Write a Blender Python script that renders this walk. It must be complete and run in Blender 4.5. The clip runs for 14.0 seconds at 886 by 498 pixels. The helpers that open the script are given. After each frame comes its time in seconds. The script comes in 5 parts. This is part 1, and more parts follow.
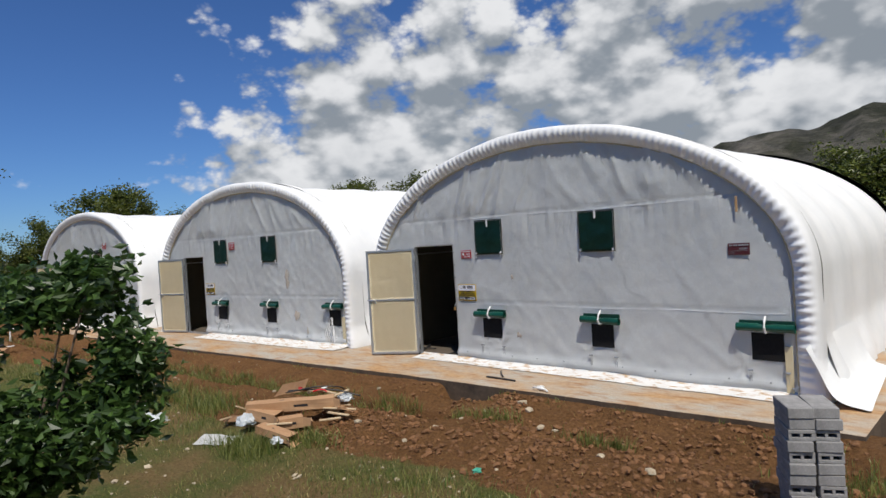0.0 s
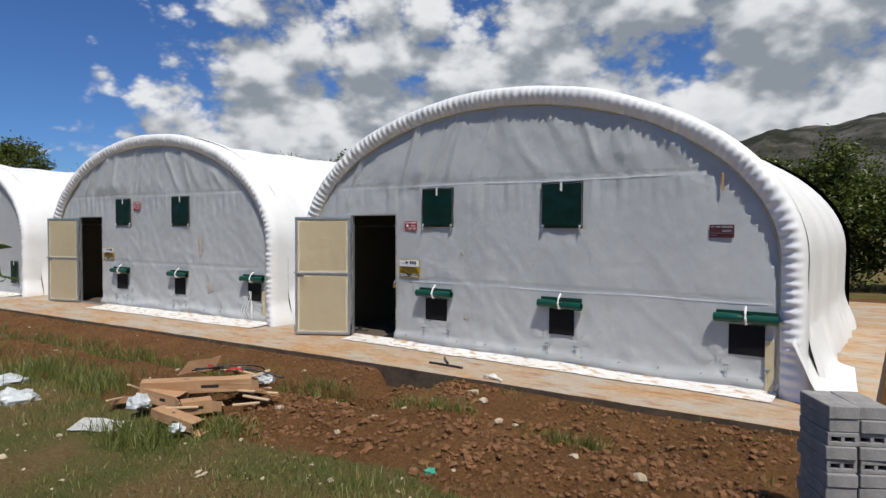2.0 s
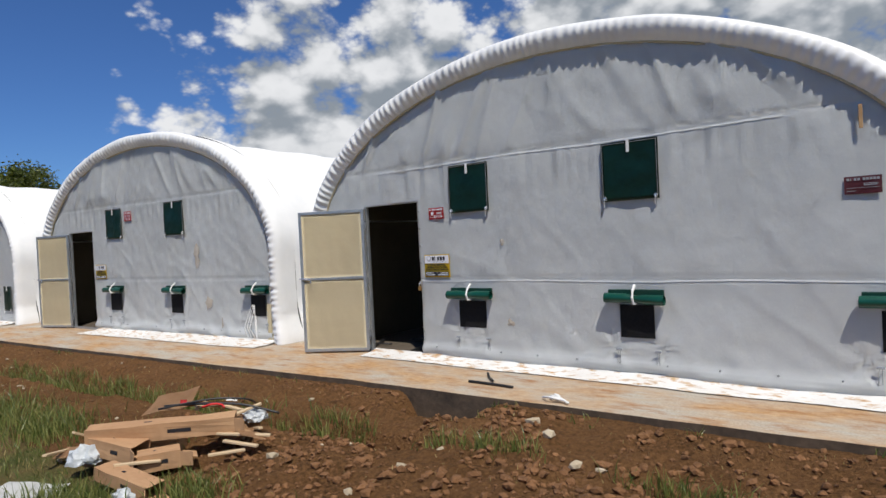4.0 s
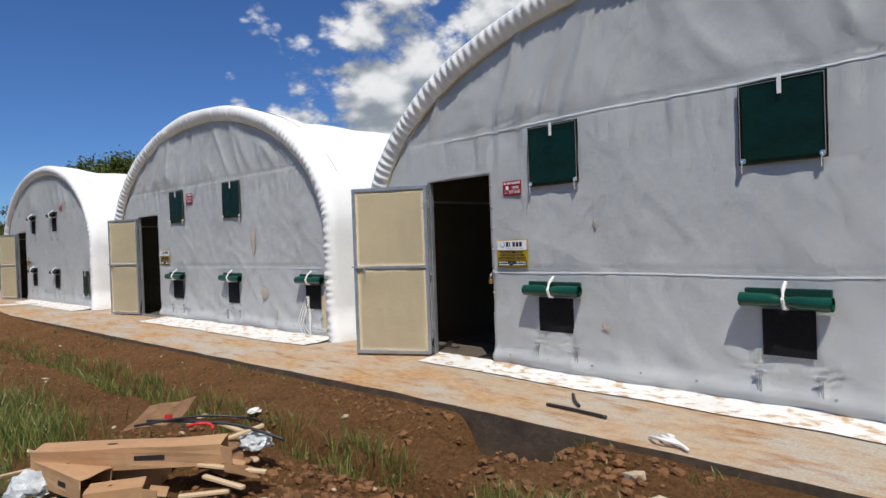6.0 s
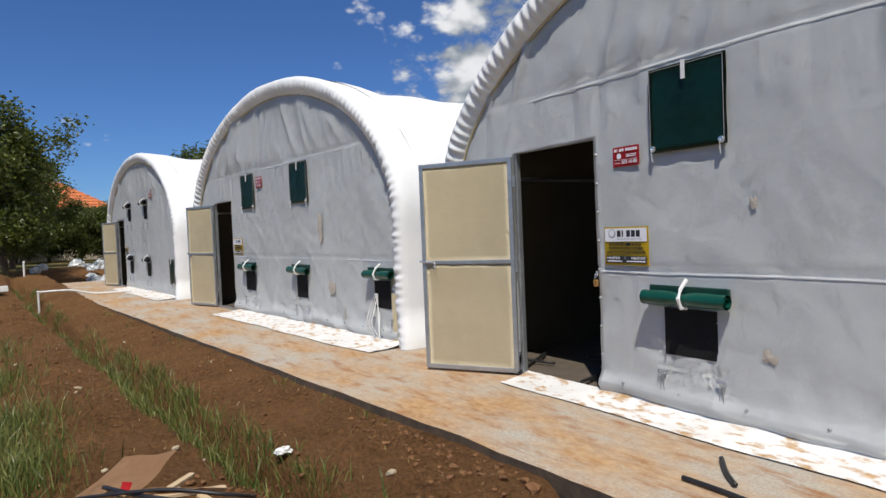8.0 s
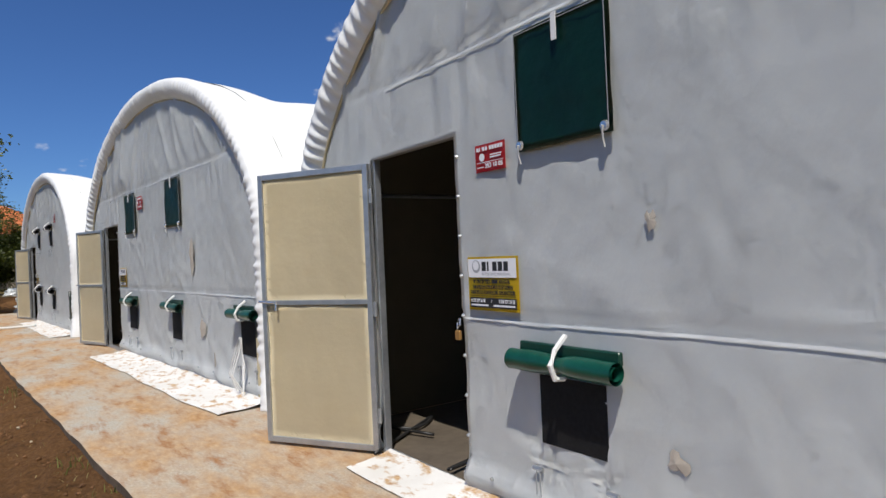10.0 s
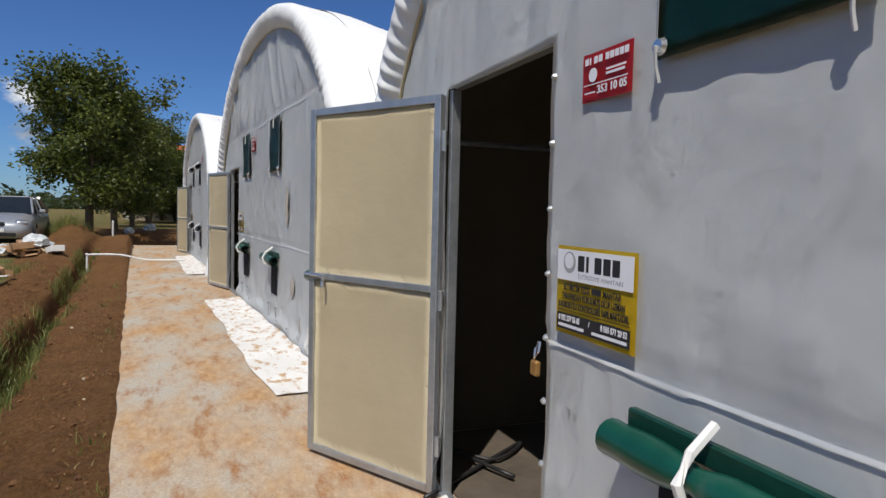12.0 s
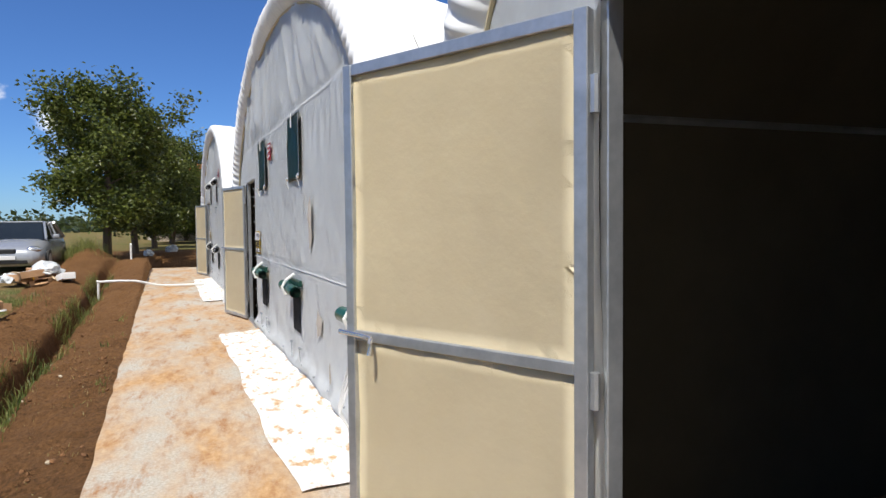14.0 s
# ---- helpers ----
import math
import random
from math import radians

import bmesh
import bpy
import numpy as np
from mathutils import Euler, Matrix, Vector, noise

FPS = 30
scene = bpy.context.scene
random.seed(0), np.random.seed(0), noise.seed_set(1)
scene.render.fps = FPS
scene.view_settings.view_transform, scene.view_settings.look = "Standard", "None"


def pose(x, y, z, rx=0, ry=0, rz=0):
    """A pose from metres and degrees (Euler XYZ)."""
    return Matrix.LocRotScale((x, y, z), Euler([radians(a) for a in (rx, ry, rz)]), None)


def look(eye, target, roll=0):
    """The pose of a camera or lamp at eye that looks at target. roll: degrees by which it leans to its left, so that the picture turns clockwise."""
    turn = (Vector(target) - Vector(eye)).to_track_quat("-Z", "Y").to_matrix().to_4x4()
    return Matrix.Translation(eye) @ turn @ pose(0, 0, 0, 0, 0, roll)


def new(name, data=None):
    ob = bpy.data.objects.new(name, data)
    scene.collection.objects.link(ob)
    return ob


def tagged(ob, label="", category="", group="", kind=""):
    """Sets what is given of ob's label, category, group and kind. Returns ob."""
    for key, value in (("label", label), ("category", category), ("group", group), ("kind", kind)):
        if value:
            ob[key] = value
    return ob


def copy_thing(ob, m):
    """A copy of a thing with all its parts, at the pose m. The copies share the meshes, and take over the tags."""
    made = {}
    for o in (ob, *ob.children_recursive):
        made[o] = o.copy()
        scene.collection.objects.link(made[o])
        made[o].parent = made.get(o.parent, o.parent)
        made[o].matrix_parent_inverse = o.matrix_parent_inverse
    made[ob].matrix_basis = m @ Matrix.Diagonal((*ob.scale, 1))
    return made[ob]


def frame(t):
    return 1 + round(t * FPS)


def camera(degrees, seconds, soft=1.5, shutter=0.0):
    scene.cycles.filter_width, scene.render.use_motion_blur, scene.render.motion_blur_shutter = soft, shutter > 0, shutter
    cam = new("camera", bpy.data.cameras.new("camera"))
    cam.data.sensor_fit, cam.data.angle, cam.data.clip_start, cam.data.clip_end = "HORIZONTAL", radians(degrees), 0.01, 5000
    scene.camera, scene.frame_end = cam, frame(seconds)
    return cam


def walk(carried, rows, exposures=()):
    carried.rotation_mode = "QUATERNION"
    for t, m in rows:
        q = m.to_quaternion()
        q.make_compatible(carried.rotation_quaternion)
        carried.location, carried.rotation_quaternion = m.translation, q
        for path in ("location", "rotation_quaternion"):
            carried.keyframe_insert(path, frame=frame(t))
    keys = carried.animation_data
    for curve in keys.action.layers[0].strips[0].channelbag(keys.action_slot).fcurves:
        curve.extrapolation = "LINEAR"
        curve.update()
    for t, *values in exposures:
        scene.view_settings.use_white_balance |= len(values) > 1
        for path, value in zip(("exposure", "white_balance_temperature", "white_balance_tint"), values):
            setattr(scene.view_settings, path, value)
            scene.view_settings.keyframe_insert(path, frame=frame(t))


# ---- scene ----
cam = camera(69.8, 14.0)
PATH = [
    (0, (7.862, -8.526, 2.201), (6.483, -7.078, 2.17), -3.5),
    (0.5, (7.57, -8.607, 2.137), (6.238, -7.115, 2.109), -0.4),
    (1, (7.279, -8.362, 2.045), (6.077, -6.765, 1.986), -0.9),
    (1.5, (7.1, -7.882, 1.929), (5.875, -6.302, 1.845), -0.1),
    (2, (6.774, -7.883, 1.838), (5.586, -6.275, 1.779), 0.3),
    (2.5, (6.517, -7.505, 1.738), (5.371, -5.867, 1.679), -2.6),
    (2.7, (6.407, -7.333, 1.69), (5.249, -5.704, 1.645), -4.1),
    (4.8, (5.208, -5.827, 1.429), (3.9, -4.314, 1.408), -2.8),
    (5, (5.159, -5.641, 1.387), (3.837, -4.14, 1.348), -3.6),
    (5.5, (4.976, -5.295, 1.378), (3.596, -3.848, 1.318), -1.0),
    (6, (4.698, -5.074, 1.377), (3.229, -3.717, 1.352), -2.0),
    (6.5, (4.453, -4.801, 1.359), (2.961, -3.469, 1.349), -2.5),
    (7, (4.096, -4.484, 1.355), (2.444, -3.357, 1.366), -3.2),
    (7.5, (3.848, -4.301, 1.403), (2.181, -3.197, 1.359), -2.3),
    (8, (3.591, -3.88, 1.413), (1.923, -2.779, 1.349), -2.4),
    (8.5, (3.392, -3.589, 1.408), (1.758, -2.44, 1.326), -3.2),
    (9, (3.181, -3.212, 1.424), (1.634, -1.945, 1.391), -4.5),
    (9.2, (3.112, -2.993, 1.395), (1.553, -1.74, 1.405), -4.8),
    (11.3, (2.478, -1.464, 1.457), (0.714, -0.540, 1.268), 1.2),
    (11.5, (2.32, -1.389, 1.479), (0.558, -0.48, 1.24), 0.8),
    (12, (1.974, -1.198, 1.472), (0.116, -0.467, 1.356), 1.4),
    (12.5, (1.62, -1.132, 1.507), (-0.30, -0.569, 1.451), -0.4),
    (13, (1.276, -1.114, 1.522), (-0.628, -0.502, 1.482), -0.3),
    (13.5, (0.863, -1.017, 1.497), (-1.017, -0.336, 1.429), -0.4),
    (14, (0.484, -0.987, 1.487), (-1.402, -0.327, 1.403), -0.6),
]
walk(cam, [(t, look(eye, target, roll)) for t, eye, target, roll in PATH],
     [(0, -0.12), (2.7, -0.12), (5, -0.05), (9.2, -0.05), (11.5, -0.1), (12, -0.15), (12.5, 0.0), (13, 0.12), (13.5, 0.30), (14, 0.36)])

# ---- world, sun, exposure ----
scene.view_settings.exposure = 0.0
SUN_TO = Vector((0.44, -0.36, 1.0)).normalized()
world = bpy.data.worlds.new("sky")
scene.world = world
world.use_nodes = True
wt = world.node_tree
wt.nodes.clear()


def wn(kind, **kw):
    n = wt.nodes.new(kind)
    for k, v in kw.items():
        setattr(n, k, v)
    return n


def wl(a, b):
    wt.links.new(a, b)


def wmath(op, a, b=None, clamp=False):
    n = wn("ShaderNodeMath", operation=op, use_clamp=clamp)
    for i, v in enumerate((a, b)):
        if v is None:
            continue
        if isinstance(v, (int, float)):
            n.inputs[i].default_value = v
        else:
            wl(v, n.inputs[i])
    return n.outputs[0]


def wrange(v, a, b, c=0.0, d=1.0):
    n = wn("ShaderNodeMapRange", interpolation_type="SMOOTHSTEP")
    wl(v, n.inputs[0])
    for i, x in enumerate((a, b, c, d)):
        n.inputs[1 + i].default_value = x
    return n.outputs[0]


sky = wn("ShaderNodeTexSky", sky_type="NISHITA", sun_disc=False)
sky.sun_elevation = math.asin(SUN_TO.z)
sky.sun_rotation = math.atan2(SUN_TO.x, SUN_TO.y)
sky.altitude, sky.air_density, sky.dust_density, sky.ozone_density = 1000, 1.0, 0.4, 3.0
tc = wn("ShaderNodeTexCoord")
direction = wn("ShaderNodeVectorMath", operation="NORMALIZE")
wl(tc.outputs["Generated"], direction.inputs[0])
sep = wn("ShaderNodeSeparateXYZ")
wl(direction.outputs[0], sep.inputs[0])
azim = wmath("ADD", wmath("ARCTAN2", wmath("MULTIPLY", wmath("ADD", sep.outputs[0], sep.outputs[1]), -1.0), wmath("SUBTRACT", sep.outputs[1], sep.outputs[0])), 2.3562)
elev = wmath("ARCSINE", sep.outputs[2])


def cloud_noise(lift, scale=3.6, detail=12, fine=4.0):
    c = wn("ShaderNodeCombineXYZ")
    wl(azim, c.inputs[0])
    wl(wmath("MULTIPLY", wmath("ADD", elev, lift), 1.5), c.inputs[1])
    c.inputs[2].default_value = 3.7
    n = wn("ShaderNodeTexNoise")
    n.inputs["Scale"].default_value = scale
    n.inputs["Detail"].default_value = detail
    n.inputs["Roughness"].default_value = 0.6
    n.inputs["Distortion"].default_value = 0.25
    wl(c.outputs[0], n.inputs["Vector"])
    v = wn("ShaderNodeTexVoronoi", feature="SMOOTH_F1")
    v.inputs["Scale"].default_value = scale * 2.6
    v.inputs["Detail"].default_value = fine
    v.inputs["Roughness"].default_value = 0.6
    v.inputs["Smoothness"].default_value = 0.4
    wl(c.outputs[0], v.inputs["Vector"])
    return wmath("ADD", wmath("MULTIPLY", n.outputs[0], 0.72), wmath("MULTIPLY", wmath("SUBTRACT", 1.0, v.outputs["Distance"]), 0.28))


body = cloud_noise(0.0)
soft_body = cloud_noise(0.0, 3.6, 4, 2.0)
above = cloud_noise(0.045, 3.6, 4, 2.0)
# a great cumulus bank stands to the north and east, fair-weather puffs to the west
bank = wrange(azim, 2.84, 2.48, 0.035, 0.42)
low = wrange(elev, 0.40, 0.06, 0.0, 0.20)
cover = wmath("ADD", body, wmath("ADD", bank, low))
mask = wrange(cover, 0.635, 0.765)
shade = wmath("ADD", wmath("SUBTRACT", soft_body, above), wmath("MULTIPLY", wmath("SUBTRACT", body, soft_body), 0.7))
lit = wrange(shade, -0.15, 0.11, 0.05, 1.0)
core = wrange(cover, 0.80, 1.25, 1.0, 0.55)
cl = wn("ShaderNodeMix", data_type="RGBA")
cl.inputs[6].default_value = (0.25, 0.29, 0.34, 1)
cl.inputs[7].default_value = (0.86, 0.87, 0.89, 1)
wl(wmath("MULTIPLY", lit, core), cl.inputs[0])
blue = wn("ShaderNodeMix", data_type="RGBA", blend_type="MULTIPLY")
blue.inputs[0].default_value = 1.0
blue.inputs[7].default_value = (0.042, 0.064, 0.098, 1)
wl(sky.outputs[0], blue.inputs[6])
mixer = wn("ShaderNodeMix", data_type="RGBA")
wl(mask, mixer.inputs[0])
wl(blue.outputs[2], mixer.inputs[6])
wl(cl.outputs[2], mixer.inputs[7])
bgd = wn("ShaderNodeBackground")
bgd.inputs["Strength"].default_value = 1.0
wl(mixer.outputs[2], bgd.inputs[0])
wl(bgd.outputs[0], wn("ShaderNodeOutputWorld").inputs[0])

sun = new("sun", bpy.data.lights.new("sun", "SUN"))
sun.data.energy, sun.data.angle, sun.data.color = 4.3, radians(0.5), (1.0, 0.95, 0.87)
sun.matrix_world = look(SUN_TO * 60, (0, 0, 0))


# ---- materials ----
class Mat:
    """A small builder of node materials."""

    def __init__(self, name, rough=0.7, metal=0.0, spec=0.5):
        self.m = bpy.data.materials.new(name)
        self.m.use_nodes = True
        self.t = self.m.node_tree
        self.b = self.t.nodes["Principled BSDF"]
        self.b.inputs["Roughness"].default_value = rough
        self.b.inputs["Metallic"].default_value = metal
        self.b.inputs["Specular IOR Level"].default_value = spec
        self.co = self.t.nodes.new("ShaderNodeTexCoord").outputs["Object"]

    def n(self, kind, **kw):
        node = self.t.nodes.new(kind)
        for k, v in kw.items():
            setattr(node, k, v)
        return node

    def noise(self, scale, detail=5, rough=0.6, stretch=(1, 1, 1)):
        mp = self.n("ShaderNodeMapping")
        mp.inputs["Scale"].default_value = stretch
        self.t.links.new(self.co, mp.inputs[0])
        x = self.n("ShaderNodeTexNoise")
        x.inputs["Scale"].default_value = scale
        x.inputs["Detail"].default_value = detail
        x.inputs["Roughness"].default_value = rough
        self.t.links.new(mp.outputs[0], x.inputs["Vector"])
        return x.outputs[0]

    def ramp(self, fac, a, b, lo=0.35, hi=0.65):
        r = self.n("ShaderNodeValToRGB")
        r.color_ramp.elements[0].position, r.color_ramp.elements[1].position = lo, hi
        r.color_ramp.elements[0].color, r.color_ramp.elements[1].color = (*a, 1), (*b, 1)
        self.t.links.new(fac, r.inputs[0])
        return r.outputs[0]

    def mix(self, fac, a, b, mode="MIX"):
        x = self.n("ShaderNodeMix", data_type="RGBA", blend_type=mode)
        for i, v in ((0, fac), (6, a), (7, b)):
            if isinstance(v, tuple):
                x.inputs[i].default_value = (*v, 1)
            elif isinstance(v, (int, float)):
                x.inputs[i].default_value = v
            else:
                self.t.links.new(v, x.inputs[i])
        return x.outputs[2]

    def range(self, v, a, b, c=0.0, d=1.0):
        x = self.n("ShaderNodeMapRange")
        self.t.links.new(v, x.inputs[0])
        for i, k in enumerate((a, b, c, d)):
            x.inputs[1 + i].default_value = k
        return x.outputs[0]

    def crease(self, scale, stretch=(1, 1, 1)):
        """Narrow ridges along the noise's middle value."""
        d = self.n("ShaderNodeMath", operation="SUBTRACT")
        self.t.links.new(self.noise(scale, 3, 0.5, stretch), d.inputs[0])
        d.inputs[1].default_value = 0.5
        a = self.n("ShaderNodeMath", operation="ABSOLUTE")
        self.t.links.new(d.outputs[0], a.inputs[0])
        return self.range(a.outputs[0], 0.0, 0.04, 1.0, 0.0)

    def attribute(self, name):
        return self.n("ShaderNodeAttribute", attribute_name=name).outputs["Fac"]

    def color(self, c):
        if isinstance(c, tuple):
            self.b.inputs["Base Color"].default_value = (*c, 1)
        else:
            self.t.links.new(c, self.b.inputs["Base Color"])
        return self

    def bump(self, h, strength=0.3, dist=0.01):
        x = self.n("ShaderNodeBump")
        x.inputs["Strength"].default_value = strength
        x.inputs["Distance"].default_value = dist
        self.t.links.new(h, x.inputs["Height"])
        self.t.links.new(x.outputs[0], self.b.inputs["Normal"])
        return self

    def rough(self, v):
        self.t.links.new(v, self.b.inputs["Roughness"])
        return self


def plain(name, a, b, scale=20, rough=0.7, metal=0.0, bump=0.15, dist=0.003, spec=0.5, stretch=(1, 1, 1)):
    """A surface with two scales of variation between the colours a and b."""
    m = Mat(name, rough, metal, spec)
    big, fine = m.noise(scale * 0.15, 3, stretch=stretch), m.noise(scale, 6, stretch=stretch)
    m.color(m.mix(0.35, m.ramp(big, a, b), m.ramp(fine, a, b)))
    m.bump(fine, bump, dist)
    return m.m


def make_tarp():
    m = Mat("white_pvc_tarp", 0.45, 0, 0.4)
    big, fine = m.noise(0.9, 4), m.noise(9, 6)
    c = m.mix(0.4, m.ramp(big, (0.76, 0.78, 0.78), (0.82, 0.84, 0.84)), m.ramp(fine, (0.77, 0.79, 0.79), (0.83, 0.85, 0.84)))
    m.color(c)
    soft = m.noise(2.2, 5, 0.5, (1.2, 1, 0.7))
    m.bump(m.mix(0.035, soft, m.crease(1.3, (1.3, 1, 0.8))), 0.5, 0.035)
    return m.m


def make_roof():
    m = Mat("white_roof_cover", 0.5, 0, 0.4)
    m.color(m.ramp(m.noise(1.3, 5), (0.76, 0.77, 0.77), (0.84, 0.84, 0.83)))
    m.bump(m.noise(2.0, 5, 0.55), 0.35, 0.03)
    return m.m


def make_apron():
    m = Mat("dirty_white_sheet", 0.6)
    dirt = m.range(m.noise(5.5, 8, 0.65, (1, 2, 1)), 0.52, 0.62)
    m.color(m.mix(dirt, m.ramp(m.noise(2, 4), (0.72, 0.70, 0.66), (0.82, 0.81, 0.78)), m.ramp(m.noise(30, 4), (0.42, 0.24, 0.10), (0.60, 0.42, 0.24))))
    m.bump(m.noise(7, 6), 0.5, 0.02)
    return m.m


def make_slab():
    m = Mat("dusty_concrete", 0.9, 0, 0.2)
    gray = m.ramp(m.noise(50, 6, 0.7), (0.33, 0.30, 0.25), (0.52, 0.48, 0.41))
    dust = m.ramp(m.noise(9, 8, 0.7, (1, 1.6, 1)), (0.36, 0.19, 0.08), (0.54, 0.36, 0.19))
    c = m.mix(m.range(m.noise(1.1, 8, 0.65, (0.7, 1.5, 1)), 0.38, 0.62), dust, gray)
    soil = m.range(m.noise(3.2, 9, 0.72, (0.6, 1.8, 1)), 0.52, 0.66)
    c = m.mix(soil, c, m.ramp(m.noise(60, 4), (0.26, 0.12, 0.05), (0.38, 0.20, 0.09)))
    m.color(c)
    m.bump(m.noise(45, 7, 0.7), 0.5, 0.008)
    return m.m


def make_ground():
    m = Mat("field_ground", 0.95, 0, 0.15)
    red = m.mix(m.range(m.noise(1.6, 6, 0.65), 0.35, 0.65), m.ramp(m.noise(24, 7, 0.7), (0.058, 0.028, 0.010), (0.230, 0.114, 0.044)),
                m.ramp(m.noise(30, 7, 0.7), (0.115, 0.057, 0.022), (0.265, 0.136, 0.057)))
    dry = m.ramp(m.noise(35, 7, 0.75), (0.11, 0.068, 0.026), (0.27, 0.19, 0.085))
    green = m.ramp(m.noise(40, 6, 0.7), (0.045, 0.062, 0.016), (0.16, 0.17, 0.05))
    field = m.mix(m.range(m.noise(0.9, 8, 0.65), 0.42, 0.60), dry, green)
    edge = m.n("ShaderNodeMath", operation="ADD")
    m.t.links.new(m.attribute("soil"), edge.inputs[0])
    m.t.links.new(m.range(m.noise(4, 7, 0.7), 0.2, 0.8, -0.45, 0.45), edge.inputs[1])
    m.color(m.mix(m.range(edge.outputs[0], 0.42, 0.58), field, red))
    m.bump(m.noise(22, 9, 0.75), 1.0, 0.06)
    return m.m


TARP, ROOF, APRON, SLAB, GROUND = make_tarp(), make_roof(), make_apron(), make_slab(), make_ground()
GREEN_PVC = plain("dark_green_pvc", (0.004, 0.030, 0.020), (0.008, 0.055, 0.036), 14, 0.33, 0, 0.4, 0.01)
GREEN_ROLL = plain("green_pvc_roll", (0.003, 0.045, 0.029), (0.007, 0.085, 0.055), 14, 0.3, 0, 0.3, 0.006)
BLACK_PVC = plain("black_rolled_fabric", (0.012, 0.013, 0.015), (0.03, 0.03, 0.032), 20, 0.6)
MESH_NET = plain("black_window_net", (0.010, 0.010, 0.012), (0.022, 0.022, 0.024), 300, 0.8, 0, 0.5, 0.002)
CREAM = plain("cream_panel", (0.72, 0.63, 0.43), (0.78, 0.69, 0.49), 6, 0.6, 0, 0.35, 0.012)
# cream lining darkened far down: the tents' indoor shade is in this colour
LINER = plain("lining_with_indoor_shade", (0.06, 0.05, 0.032), (0.085, 0.07, 0.045), 6, 0.8)
GALV = plain("galvanised_steel", (0.36, 0.38, 0.40), (0.52, 0.54, 0.56), 30, 0.42, 0.75, 0.1)
CHROME = plain("bright_steel", (0.6, 0.6, 0.6), (0.75, 0.75, 0.75), 30, 0.25, 0.9, 0.05)
BRASS = plain("rusty_brass", (0.30, 0.15, 0.04), (0.42, 0.24, 0.08), 40, 0.5, 0.5)
STRAP = plain("white_strap", (0.72, 0.72, 0.70), (0.8, 0.8, 0.78), 40, 0.6)
HEM = plain("sand_coloured_hem", (0.50, 0.42, 0.25), (0.62, 0.54, 0.36), 12, 0.7)
RUST = plain("rust_stain", (0.34, 0.19, 0.08), (0.50, 0.33, 0.18), 25, 0.9)
STAIN = plain("brown_dirt_stain", (0.38, 0.33, 0.27), (0.55, 0.50, 0.43), 30, 0.9)
RED = plain("red_sign_film", (0.52, 0.012, 0.016), (0.62, 0.03, 0.03), 10, 0.4)
MAROON = plain("faded_maroon_film", (0.14, 0.03, 0.04), (0.20, 0.06, 0.07), 14, 0.5)
YELLOW = plain("yellow_sign_film", (0.72, 0.50, 0.012), (0.80, 0.58, 0.03), 10, 0.4)
WHITE = plain("white_print", (0.74, 0.75, 0.78), (0.82, 0.82, 0.84), 10, 0.45)
INK = plain("black_print", (0.012, 0.013, 0.016), (0.02, 0.02, 0.024), 30, 0.5)
GREY_INK = plain("grey_print", (0.28, 0.29, 0.31), (0.36, 0.37, 0.39), 30, 0.5)
BLOCK = plain("grey_concrete_block", (0.20, 0.195, 0.19), (0.34, 0.33, 0.32), 60, 0.95, 0, 0.7, 0.006)
CARD = plain("brown_cardboard", (0.36, 0.20, 0.10), (0.46, 0.28, 0.15), 14, 0.85)
CARD_DARK = plain("shaded_corrugated_edge", (0.22, 0.12, 0.06), (0.30, 0.17, 0.09), 60, 0.9, stretch=(1, 1, 8))
WOOD = plain("pale_wood_offcut", (0.48, 0.35, 0.21), (0.62, 0.48, 0.31), 25, 0.8, stretch=(1, 8, 8))
BLACK_PIPE = plain("black_plastic_pipe", (0.010, 0.010, 0.011), (0.025, 0.025, 0.026), 40, 0.45)
WHITE_PIPE = plain("white_plastic_pipe", (0.70, 0.70, 0.68), (0.8, 0.8, 0.78), 20, 0.4)
BAG = plain("cloudy_plastic_film", (0.42, 0.45, 0.47), (0.66, 0.69, 0.70), 18, 0.22, 0, 0.7, 0.02)
BLACK_BAG = plain("black_plastic_film", (0.015, 0.015, 0.018), (0.04, 0.04, 0.045), 18, 0.3, 0, 0.7, 0.02)
PAPER = plain("white_paper", (0.72, 0.72, 0.70), (0.80, 0.80, 0.78), 8, 0.7)
SLAB_SIDE = plain("dark_concrete_edge", (0.05, 0.035, 0.024), (0.13, 0.09, 0.058), 20, 0.95, 0, 0.6, 0.01)
STONE = plain("pale_limestone", (0.34, 0.27, 0.18), (0.52, 0.44, 0.32), 25, 0.95, 0, 0.5, 0.01)
CLOD = plain("red_earth_clod", (0.10, 0.046, 0.017), (0.25, 0.120, 0.050), 30, 0.97, 0, 0.8, 0.02)
BARK = plain("grey_brown_bark", (0.075, 0.055, 0.038), (0.16, 0.12, 0.085), 18, 0.95, 0, 0.9, 0.02, stretch=(1, 1, 0.3))
CAR_PAINT = plain("silver_car_paint", (0.42, 0.44, 0.47), (0.48, 0.50, 0.53), 60, 0.25, 0.55, 0.02)
CAR_GLASS = plain("dark_car_glass", (0.012, 0.016, 0.020), (0.02, 0.026, 0.03), 10, 0.05, 0, 0.0)
TYRE = plain("black_rubber", (0.012, 0.012, 0.012), (0.03, 0.03, 0.03), 40, 0.85)
PLASTER = plain("house_plaster", (0.42, 0.36, 0.28), (0.55, 0.48, 0.38), 10, 0.9)
TILE = plain("orange_roof_tile", (0.48, 0.13, 0.045), (0.62, 0.21, 0.075), 10, 0.8)
DARK = plain("dark_interior", (0.02, 0.018, 0.015), (0.035, 0.03, 0.025), 10, 0.9)
